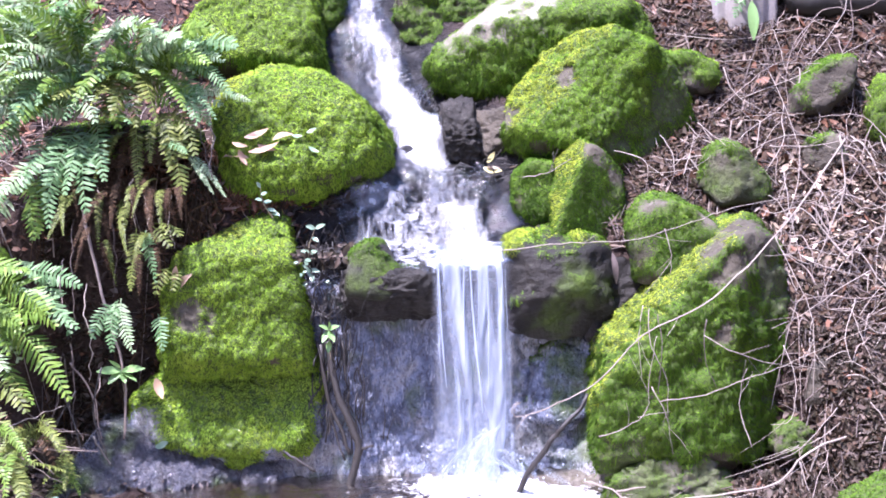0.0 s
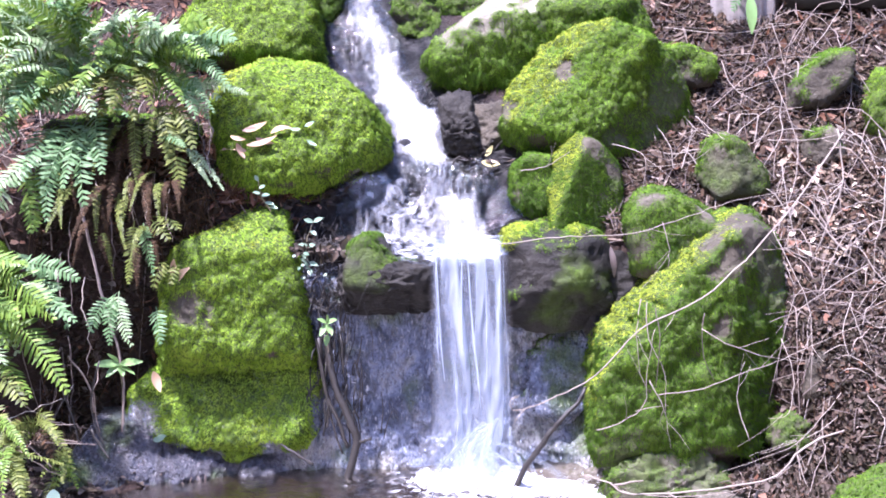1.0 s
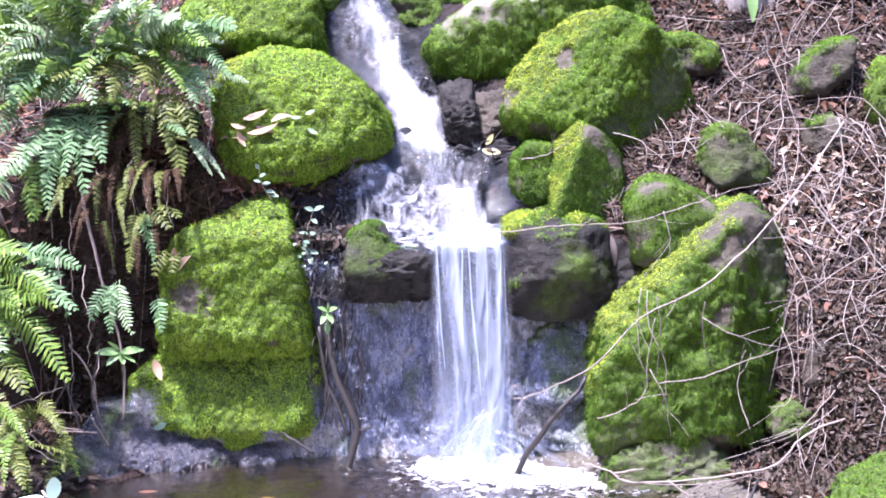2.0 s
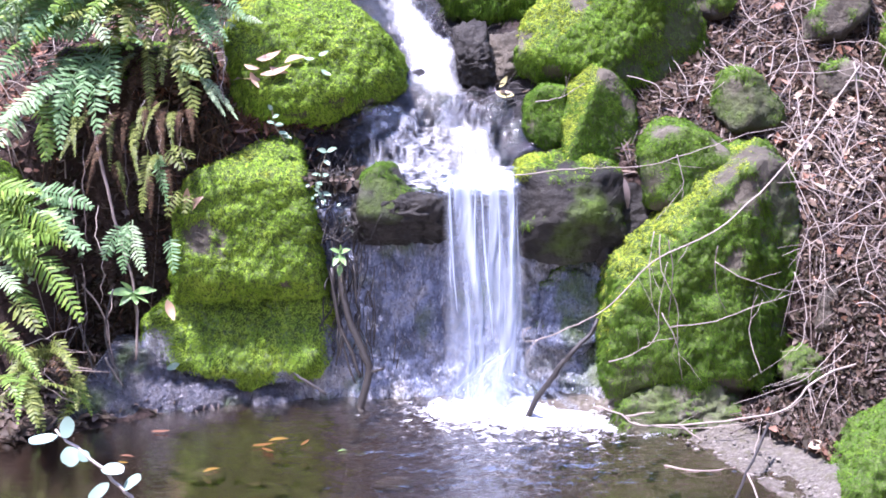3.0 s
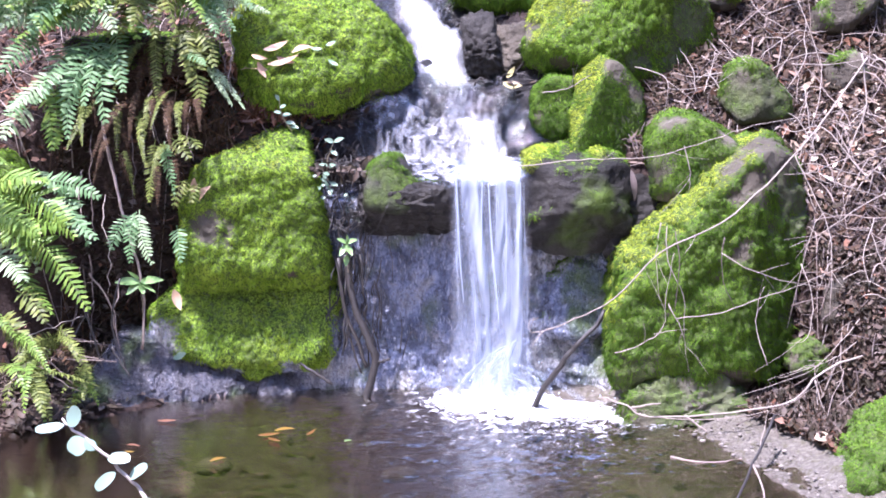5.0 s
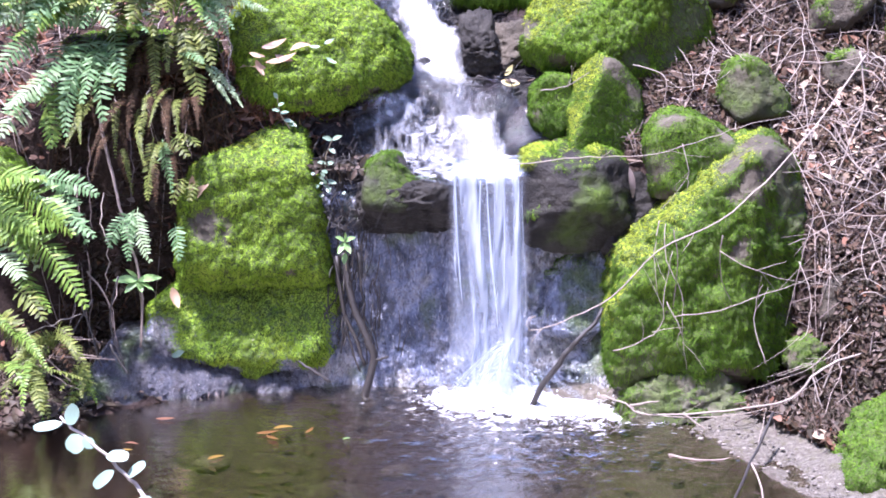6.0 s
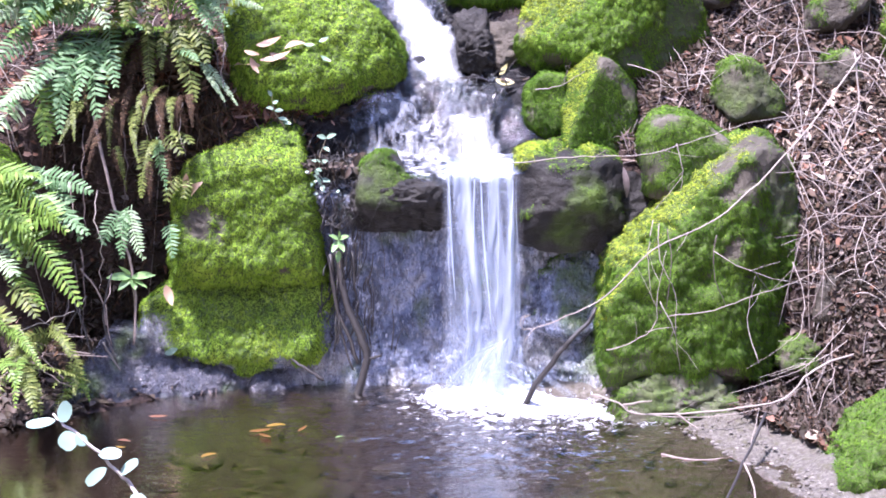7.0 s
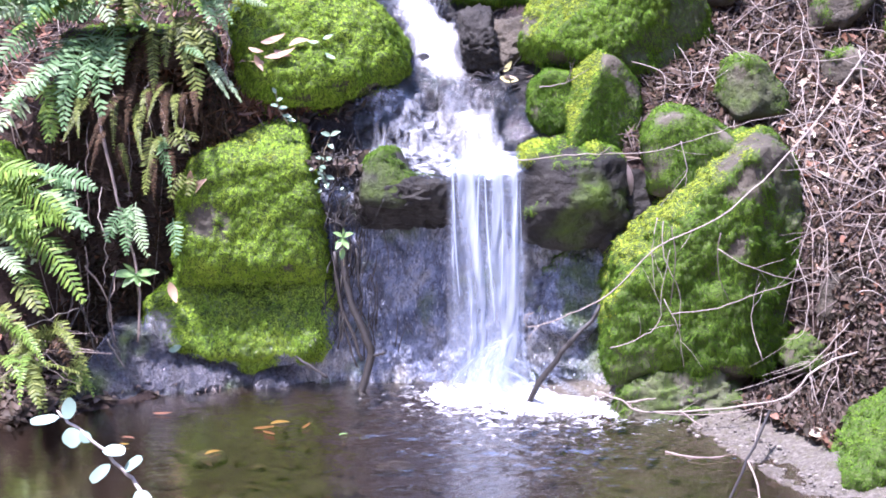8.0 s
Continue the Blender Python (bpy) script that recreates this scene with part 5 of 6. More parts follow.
sprig((-0.20, -3.05, 0.0), [(-0.20, -3.05, 0.0), (-0.270, -2.800, 0.440), (-0.382, -2.600, 0.576), (-0.417, -2.580, 0.612), (-0.458, -2.570, 0.651), (-0.489, -2.560, 0.670), (-0.504, -2.550, 0.682)],
      [((-0.494, -2.560, 0.676), (0.55, -0.2, 0.85), 0.031, 0.023), ((-0.500, -2.560, 0.676), (-1.0, -0.2, -0.15), 0.037, 0.018), ((-0.474, -2.565, 0.662), (-0.55, -0.4, -0.75), 0.026, 0.026),
       ((-0.468, -2.565, 0.660), (0.2, -0.4, -0.5), 0.018, 0.018), ((-0.442, -2.575, 0.636), (1.0, -0.2, 0.05), 0.031, 0.018), ((-0.432, -2.580, 0.618), (-0.8, -0.2, -0.65), 0.033, 0.016),
       ((-0.414, -2.580, 0.610), (0.8, -0.2, 0.65), 0.032, 0.017), ((-0.395, -2.600, 0.588), (0.6, -0.5, -0.5), 0.027, 0.022)],
      SILVER_LEAF, "arching sprig with round silvery green leaves over the pool", 95, 0.0034, stem_material=PALE_STEM)
sprig((0.985, 0.550, 1.382), [(0.994, 0.600, 1.399), (0.979, 0.500, 1.332), (0.969, 0.460, 1.291)],
      [((0.969, 0.460, 1.296), (0.02, -0.3, -0.95), 0.118, 0.034), ((0.974, 0.480, 1.324), (-0.6, -0.3, -0.4), 0.06, 0.02)],
      SPROUT_LEAF, "long strap-shaped green leaf hanging over the slope", 96)


def single_leaf(at, along, length, width, material, label, seed, face=(0, -0.6, 0.8), curl=0.5, crease=0.35):
    rng = np.random.default_rng(seed)
    v, f = leaf_shape(at, along, face, length, width, rng, curl, crease)
    return solid("fallen_leaf", v, f, material, label, "leaf", "fallen leaves")


BAY = "curled dry beige leaf lying on moss"
single_leaf((-0.576, 0.205, 0.887), (0.78, -0.60, 0.10), 0.11, 0.022, DRY_LEAF, BAY, 1)
single_leaf((-0.487, 0.140, 0.898), (0.95, -0.05, 0.22), 0.09, 0.024, DRY_LEAF, BAY, 2)
for k, (at, way, size) in enumerate([((-0.499, 0.155, 0.938), (0.9, -0.1, 0.25), 0.075), ((-0.464, 0.150, 0.919), (0.8, -0.2, -0.3), 0.055), ((-0.423, 0.155, 0.937), (0.9, 0.1, 0.3), 0.06), ((-0.535, 0.160, 0.925), (0.7, -0.3, -0.2), 0.05), ((-0.519, 0.155, 0.907), (0.4, -0.2, -0.8), 0.05)]):
    single_leaf(at, way, size, size * 0.36, DRY_LEAF, BAY, 40 + k)
single_leaf((-0.369, 0.155, 0.944), (0.9, 0.1, -0.1), 0.03, 0.014, PALE_LEAF, "small pale leaf lying on moss", 3)
single_leaf((-0.327, 0.162, 0.951), (0.8, 0.1, 0.3), 0.03, 0.015, PALE_LEAF, "small pale leaf lying on moss", 4)
single_leaf((-0.322, 0.145, 0.913), (0.8, -0.1, -0.5), 0.032, 0.014, PALE_LEAF, "small pale leaf lying on moss", 5)
single_leaf((-0.680, -0.010, 0.542), (0.6, -0.2, 0.8), 0.06, 0.028, DRY_LEAF, "curled brown leaf caught beside the mossy block", 6)
single_leaf((-0.687, -0.010, 0.565), (0.25, -0.2, 0.95), 0.05, 0.022, DRY_LEAF, "curled brown leaf caught beside the mossy block", 7)
single_leaf((-0.749, -0.010, 0.297), (0.3, -0.2, -0.9), 0.06, 0.026, DRY_LEAF, "limp brown leaf hanging on the bank", 8)
single_leaf((0.171, 0.33, 0.825), (0.95, -0.2, -0.2), 0.055, 0.030, FALLEN_LEAF, "pale yellow fallen leaf beside the cascade", 12)
single_leaf((0.185, 0.35, 0.842), (0.5, -0.2, 0.6), 0.040, 0.022, FALLEN_LEAF, "pale yellow fallen leaf beside the cascade", 13)
single_leaf((0.505, -0.060, 0.632), (0.14, -0.1, -0.95), 0.085, 0.018, BROWN_TWIG, "grey strip of bark stuck between stones", 9)
single_leaf((-0.753, -0.020, 0.103), (0.9, -0.2, 0.3), 0.042, 0.026, PALE_LEAF, "pale leaf on the wet bank", 10)
single_leaf((0.903, -0.620, 0.051), (1, 0, 0.05), 0.045, 0.03, CHIPS, "pale flat chip on the sandy shore", 11, curl=0.1)
for k, (at, along, size, mat) in enumerate([
        ((-0.481, -0.427, 0.000), (1, 0.1, 0.05), 0.055, ORANGE_LEAF), ((-0.442, -0.377, 0.000), (1, 0.3, 0.05), 0.05, YELLOW_LEAF), ((-0.453, -0.446, 0.000), (0.8, -0.9, 0), 0.05, ORANGE_LEAF),
        ((-0.578, -0.632, -0.000), (1, 0.8, 0.05), 0.045, YELLOW_LEAF), ((-0.258, -0.475, 0.000), (0.8, 0.5, 0), 0.025, SPROUT_LEAF), ((-0.355, -0.427, 0.000), (0.5, 1, 0.1), 0.04, ORANGE_LEAF), ((-0.800, -0.550, 0.000), (1, -0.6, 0.05), 0.03, YELLOW_LEAF),
        ((-0.806, -0.494, 0.000), (1, -0.2, 0), 0.035, LITTER_RED), ((-0.760, -0.291, 0.000), (1, 0.0, 0), 0.05, LITTER_RED)]):
    single_leaf((at[0], at[1], 0.004), along, size * 1.05, size * 0.32, mat, "wet orange-brown leaf afloat on the pool", 20 + k, (0.2 * math.sin(k), -0.12, 1), 0.2, 0.2)


# ---- twigs and sticks ----
def stick(points, r0, r1, label, material=TWIG, seed=0, name="twig", wobble=0.0012, forks=0):
    rng = np.random.default_rng(seed)
    pieces = [tube(points, r0, r1, 6, wobble, rng)]
    for _ in range(forks):
        i = int(rng.integers(1, len(points) - 1)) if len(points) > 2 else 0
        a, b = np.array(points[i]), np.array(points[i + 1])
        d = b - a
        d /= np.linalg.norm(d) + 1e-9
        p = a + (b - a) * rng.random() * 0.6
        out = np.cross(d, (0, 1, 0)) * rng.choice([-1, 1]) * rng.uniform(0.4, 0.9) + d + np.array([0, rng.normal(-0.1, 0.2), 0])
        out /= np.linalg.norm(out)
        L = rng.uniform(0.03, 0.11)
        bend = rng.normal(0, 0.18, 3)
        pieces.append(tube([p, p + out * L * 0.5 + bend * L * 0.2, p + (out + bend) * L], r1 * 1.2, r1 * 0.5, 5, wobble * 0.5, rng, 3))
    v, f = joined(pieces)
    return solid(name, v, f, material, label, "twig", "bare twigs")


PALE = "thin bare pale twig arching over the stones"
TWIGS = [
    [(1.138, -0.020, 0.928), (0.982, -0.150, 0.754), (0.837, -0.240, 0.618), (0.706, -0.340, 0.539), (0.547, -0.360, 0.462), (0.434, -0.360, 0.344), (0.335, -0.340, 0.287), (0.264, -0.320, 0.253), (0.223, -0.320, 0.248), (0.220, -0.320, 0.275), (0.240, -0.320, 0.286)],
    [(1.122, -0.020, 0.939), (1.130, -0.060, 0.804), (1.091, -0.100, 0.718), (1.053, -0.120, 0.629), (1.037, -0.100, 0.580)],
    [(0.953, 0.080, 0.903), (1.050, 0.060, 0.901), (1.147, 0.020, 0.920)],
    [(1.126, 0.000, 0.942), (1.203, 0.000, 0.881), (1.285, 0.000, 0.827)],
    [(0.179, -0.140, 0.650), (0.298, -0.160, 0.671), (0.415, -0.180, 0.679), (0.565, -0.160, 0.684), (0.701, -0.140, 0.723), (0.826, -0.100, 0.755), (0.969, -0.060, 0.773), (1.134, 0.000, 0.789)],
    [(0.633, -0.150, 0.709), (0.649, -0.160, 0.635), (0.646, -0.160, 0.587)],
    [(0.595, -0.360, 0.291), (0.710, -0.360, 0.307), (0.811, -0.360, 0.344), (0.900, -0.340, 0.370), (0.995, -0.300, 0.398), (1.160, -0.260, 0.458)],
    [(0.707, -0.350, 0.460), (0.794, -0.360, 0.411), (0.915, -0.340, 0.376)],
    [(0.437, -0.360, 0.202), (0.507, -0.380, 0.230), (0.556, -0.380, 0.275), (0.566, -0.370, 0.361), (0.585, -0.360, 0.462)],
    [(0.571, -0.370, 0.332), (0.607, -0.380, 0.260), (0.628, -0.360, 0.150)],
    [(0.408, -0.220, 0.042), (0.475, -0.300, 0.045), (0.528, -0.360, 0.033), (0.680, -0.420, 0.039), (0.867, -0.420, 0.073), (0.956, -0.400, 0.131), (1.050, -0.360, 0.165)],
    [(0.931, -0.120, 0.682), (0.967, -0.180, 0.593), (1.000, -0.220, 0.510), (1.009, -0.260, 0.443), (0.996, -0.320, 0.275)],
    [(1.209, -0.200, 0.431), (1.064, -0.340, 0.280), (0.968, -0.400, 0.191), (0.893, -0.420, 0.151), (0.751, -0.420, 0.103)],
    [(1.202, -0.250, 0.304), (1.029, -0.380, 0.212), (0.954, -0.400, 0.176), (0.854, -0.400, 0.143)],
    [(0.949, -0.400, 0.134), (0.950, -0.440, 0.067), (0.974, -0.460, 0.021)],
    [(0.569, -0.620, 0.002), (0.633, -0.660, -0.014), (0.750, -0.620, -0.007), (0.800, -0.500, 0.033), (0.824, -0.420, 0.069)],
    [(0.753, -0.620, -0.007), (0.697, -0.700, -0.052), (0.662, -0.740, -0.084)],
    [(0.774, -0.600, -0.001), (0.738, -0.680, -0.047), (0.719, -0.720, -0.091)],
    [(0.537, 0.200, 0.885), (0.612, 0.140, 0.867), (0.634, 0.120, 0.830), (0.739, 0.140, 0.836), (0.804, 0.160, 0.870)],
    [(0.276, 0.160, 0.818), (0.344, 0.120, 0.834), (0.408, 0.100, 0.876)],
    [(0.780, 0.250, 0.957), (0.825, 0.200, 0.917), (0.847, 0.160, 0.898)],
    [(0.721, 0.120, 0.822), (0.754, 0.200, 0.885), (0.770, 0.240, 0.929)],
    [(0.824, -0.400, 0.176), (0.798, -0.360, 0.285), (0.817, -0.360, 0.374)],
    [(0.925, -0.280, 0.417), (0.949, -0.320, 0.335), (0.931, -0.360, 0.240), (0.876, -0.380, 0.230)],
    [(1.193, -0.100, 0.580), (1.074, -0.180, 0.533), (0.974, -0.240, 0.484), (0.894, -0.280, 0.461)],
    [(1.200, -0.050, 0.696), (1.071, -0.100, 0.664), (0.957, -0.150, 0.634), (0.813, -0.200, 0.642)],
    [(1.149, -0.350, 0.223), (1.040, -0.420, 0.106), (0.933, -0.460, 0.043)],
    [(1.142, -0.150, 0.513), (1.095, -0.240, 0.423), (1.108, -0.300, 0.331), (1.051, -0.340, 0.250)],
    [(0.903, 0.550, 1.098), (0.925, 0.480, 1.025), (1.003, 0.400, 0.971)],
    [(0.938, 0.460, 1.009), (1.097, 0.500, 1.063), (1.279, 0.560, 1.139), (1.390, 0.600, 1.190)],
    [(1.176, 0.560, 1.130), (1.283, 0.660, 1.242), (1.313, 0.720, 1.309)],
    [(0.753, 0.700, 1.197), (0.955, 0.660, 1.178), (1.167, 0.680, 1.209)],
    [(-0.937, 0.550, 1.276), (-0.839, 0.450, 1.224), (-0.691, 0.450, 1.209)],
]
for k, pts in enumerate(TWIGS):
    thick = 0.0025 if k in (0, 1) else 0.0016
    stick(pts, thick, thick * 0.45, PALE, PALE_TWIG, 200 + k, forks=4 if len(pts) > 4 else 2)


def loose_twigs(count, seed, x_range, y_range, reach=(0.12, 0.38), spring=0.05):
    """Crooked dead twigs that lie in a tangle over the litter."""
    rng = np.random.default_rng(seed)
    made = 0
    while made < count:
        x, y = rng.uniform(*x_range), rng.uniform(*y_range)
        if not slope_ok(np.array(x), np.array(y)):
            continue
        a, L = rng.uniform(0, 2 * np.pi), rng.uniform(*reach)
        pts, h = [np.array([x, y])], a
        for _ in range(4):
            pts.append(pts[-1] + L / 4 * np.array([math.cos(h), 0.75 * math.sin(h)]))
            h += rng.normal(0, 0.35)
        path = [(p[0], p[1], float(land(p[0], p[1])) + 0.012 + (spring * rng.random() if 0 < i < 4 else 0.0)) for i, p in enumerate(pts)]
        if min(q[2] for q in path) < 0.04 or min(q[0] for q in path) < x_range[0] - 0.05:
            continue
        r = rng.uniform(0.0012, 0.0027)
        stick(path, r, r * 0.5, "dead twig lying in the leaf litter", (BROWN_TWIG if y > 0.45 else PALE_TWIG) if made % 3 else TWIG, int(seed + made), forks=2 if made % 2 else 0)
        made += 1


loose_twigs(110, 300, (0.62, 1.45), (-0.40, 1.15))
loose_twigs(36, 700, (0.80, 1.45), (-0.40, 0.75), (0.30, 0.60), 0.11)
loose_twigs(40, 500, (-1.35, -0.38), (0.05, 0.5))

WETSTICK = "dark wet stick leaning in the pool"
stick([(-0.274, 0.020, 0.386), (-0.250, -0.010, 0.249), (-0.211, -0.030, 0.157), (-0.194, -0.040, 0.095), (-0.219, -0.050, -0.002), (-0.228, -0.060, -0.037)], 0.010, 0.013, WETSTICK, DEADWOOD, 1, "stick")
stick([(-0.295, 0.030, 0.376), (-0.276, 0.000, 0.230), (-0.238, -0.020, 0.139), (-0.219, -0.030, 0.077)], 0.0065, 0.005, "dark root hanging down the wet rock", DEADWOOD, 2, "root")
stick([(-0.235, 0.030, 0.384), (-0.222, 0.000, 0.247), (-0.219, -0.020, 0.139)], 0.004, 0.003, "dark root hanging down the wet rock", DEADWOOD, 3, "root")
stick([(-0.306, 0.030, 0.384), (-0.285, 0.000, 0.295), (-0.267, -0.010, 0.168), (-0.232, -0.030, 0.060)], 0.0035, 0.003, "dark root hanging down the wet rock", DEADWOOD, 4, "root")
stick([(-0.200, -0.040, 0.092), (-0.175, -0.050, 0.101), (-0.153, -0.060, 0.110)], 0.004, 0.0035, "dark stub of a side branch", DEADWOOD, 5, "stub")
stick([(0.218, -0.200, -0.012), (0.308, -0.220, 0.135), (0.347, -0.230, 0.184), (0.404, -0.220, 0.243), (0.423, -0.200, 0.277)], 0.0085, 0.0050, WETSTICK, DEADWOOD, 6, "stick", 0.0028)
stick([(-0.496, 0.010, 0.144), (-0.424, -0.010, 0.100), (-0.368, -0.030, 0.069), (-0.313, -0.040, 0.034)], 0.004, 0.005, WETSTICK, DEADWOOD, 7, "stick")
stick([(-0.932, 0.020, 0.763), (-0.901, -0.010, 0.612), (-0.875, -0.030, 0.506), (-0.840, -0.050, 0.384), (-0.822, -0.060, 0.276), (-0.832, -0.070, 0.143)], 0.005, 0.003, "bare pale stem hanging down the bank", TWIG, 8, "stem")
stick([(-0.966, -0.080, 0.359), (-0.915, -0.080, 0.281), (-0.903, -0.080, 0.201)], 0.003, 0.002, "bare pale stem hanging down the bank", TWIG, 9, "stem")
stick([(-1.073, -0.250, 0.197), (-0.999, -0.250, 0.181), (-0.909, -0.220, 0.155)], 0.003, 0.002, "thin twig across the bank", TWIG, 10)
stick([(-1.101, -0.250, 0.235), (-1.048, -0.270, 0.171), (-0.981, -0.280, 0.105)], 0.003, 0.002, "thin twig across the bank", TWIG, 11)

STRAND = "thin brown root trailing down the mossy boulder"
for k, pts in enumerate([
        [(0.557, -0.30, 0.531), (0.543, -0.325, 0.450), (0.552, -0.33, 0.343)], [(0.594, -0.31, 0.509), (0.602, -0.335, 0.420), (0.592, -0.335, 0.305)],
        [(0.572, -0.31, 0.524), (0.572, -0.330, 0.435), (0.613, -0.335, 0.343), (0.619, -0.330, 0.236)], [(0.720, -0.31, 0.493), (0.713, -0.325, 0.405), (0.746, -0.325, 0.314)]]):
    stick(pts, 0.0016, 0.0009, STRAND, BROWN_TWIG if k % 2 else PALE_TWIG, 240 + k, "root")
HANG = "thin dry stem hanging under the ferns"
for k, pts in enumerate([
        [(-0.897, 0.06, 0.819), (-0.889, 0.03, 0.76), (-0.896, 0.02, 0.689)],
        [(-0.966, 0.06, 0.733), (-0.97, 0.0, 0.632), (-0.953, -0.03, 0.544), (-0.961, -0.04, 0.444)],
        [(-0.807, 0.1, 0.838), (-0.814, 0.06, 0.795), (-0.791, 0.03, 0.706)],
        [(-0.994, 0.04, 0.626), (-1.001, 0.0, 0.57), (-0.984, -0.04, 0.483)],
        [(-0.86, 0.05, 0.719), (-0.848, 0.02, 0.629), (-0.857, 0.0, 0.523)],
        [(-0.927, 0.0, 0.562), (-0.93, -0.04, 0.483), (-0.909, -0.06, 0.408), (-0.918, -0.08, 0.303)],
        [(-1.037, -0.1, 0.386), (-0.99, -0.12, 0.312), (-1.004, -0.16, 0.228)],
        [(-0.968, -0.06, 0.409), (-0.952, -0.1, 0.307), (-0.964, -0.12, 0.202)],
        [(-0.777, 0.08, 0.793), (-0.759, 0.05, 0.734), (-0.767, 0.03, 0.687)],
        [(-0.699, 0.08, 0.793), (-0.71, 0.05, 0.718), (-0.688, 0.02, 0.652)],
        [(-1.081, -0.2, 0.268), (-0.989, -0.22, 0.211), (-0.897, -0.2, 0.187)],
        [(-1.104, -0.24, 0.217), (-1.033, -0.22, 0.25), (-0.961, -0.2, 0.268)],
        [(-0.886, -0.06, 0.33), (-0.898, -0.1, 0.244), (-0.882, -0.12, 0.155)],
        [(-0.631, 0.2, 0.985), (-0.613, 0.14, 0.912), (-0.582, 0.08, 0.832)],
        [(-0.607, 0.2, 1.017), (-0.587, 0.14, 0.943), (-0.594, 0.1, 0.853)]]):
    stick(pts, 0.0019, 0.0012, HANG, (TWIG, BROWN_TWIG, PALE_TWIG)[k % 3], 260 + k, "stem", 0.003)


def rootlets():
    rng = np.random.default_rng(601)
    pieces = []
    for i in range(520):
        x = rng.uniform(-1.1, -0.60)
        y = rng.uniform(0.02, 0.26)
        z = float(land(x, y)) + 0.03
        L = rng.uniform(0.06, 0.22)
        p = np.array([x, y - 0.04, z])
        pieces.append(tube([p, p + (rng.normal(0, 0.02), -0.03, -L * 0.4), p + (rng.normal(0, 0.035), -0.05, -L)], 0.0018, 0.0008, 4, steps=3))
    solid("rootlets", *joined(pieces), FERN_DEAD, "brown rootlets and dead fern stems hanging under the ferns", "roots", kind="stuff")


rootlets()


def stump():
    d, f = SPHERES[4]
    ang = np.arctan2(d[:, 1], d[:, 0])
    v = np.sign(d) * np.abs(d) ** (0.5, 0.5, 0.25)
    v = v * np.array([0.105, 0.10, 0.26]) * (1 + 0.06 * np.sin(7 * ang) + 0.04 * np.sin(13 * ang))[:, None]
    at = np.array((1.006, 0.840, 1.401))
    ob = thing("stump", (at[0], at[1], at[2] - 0.26), "grey weathered tree stump at the top of the slope", "stump")
    part("trunk", v + at, f, BARK, ob, attrs={"moss": 0 * v[:, 0]})


stump()


def wet_debris():
    """Black sodden sticks, needles and leaves heaped between the mossy block and the ledge."""
    rng = np.random.default_rng(611)
    pieces = []
    for i in range(420):
        u = rng.random()
        if u < 0.58 and rng.random() < 0.62:
            continue
        x = -0.29 + 0.05 * rng.normal() + 0.06 * (1 - u)
        z = 0.10 + 0.62 * u
        y = (0.02 + 0.0 * u if z < 0.5 else 0.02 + (z - 0.5) * 1.1) + 0.02 * rng.normal()
        a = rng.normal(1.5, 0.16 + 0.6 * (z > 0.46))
        L = rng.uniform(0.03, 0.12)
        d = np.array([math.cos(a), 0.3 * rng.normal(), math.sin(a)]) * L / 2
        p = np.array([x, y, z])
        r = rng.uniform(0.001, 0.003)
        pieces.append(tube([p - d, p + rng.normal(0, 0.006, 3), p + d], r, r * 0.6, 4, steps=2))
    for i in range(260):
        x, y = rng.uniform(-0.44, -0.16), rng.uniform(0.06, 0.30)
        if x > -0.24 and y < 0.2:
            continue
        a, L = rng.normal(0.4, 0.9), rng.uniform(0.03, 0.13)
        d = np.array([math.cos(a), 0.7 * math.sin(a), 0.6 * math.sin(a)]) * L / 2
        p = np.array([x, y, max(float(land(x, y)), 0.6) + 0.015])
        r = rng.uniform(0.001, 0.0028)
        pieces.append(tube([p - d, p + rng.normal(0, 0.008, 3) + (0, 0, 0.01), p + d], r, r * 0.6, 4, steps=2))
    for i in range(70):
        y = rng.uniform(0.28, 0.62)
        x = float(np.interp(y, COURSE_Y, COURSE_X)) + rng.uniform(0.07, 0.22)
        a, L = rng.normal(0.8, 0.9), rng.uniform(0.03, 0.10)
        d = np.array([math.cos(a), 0.7 * math.sin(a), 0.6 * math.sin(a)]) * L / 2
        p = np.array([x, y, float(land(x, y)) + 0.02])
        r = rng.uniform(0.0010, 0.0026)
        pieces.append(tube([p - d, p + rng.normal(0, 0.008, 3) + (0, 0, 0.01), p + d], r, r * 0.6, 5, steps=2))
    solid("wet_debris", *joined(pieces), DEADWOOD, "black sodden sticks and needles heaped beside the fall", "debris", kind="stuff")


wet_debris()


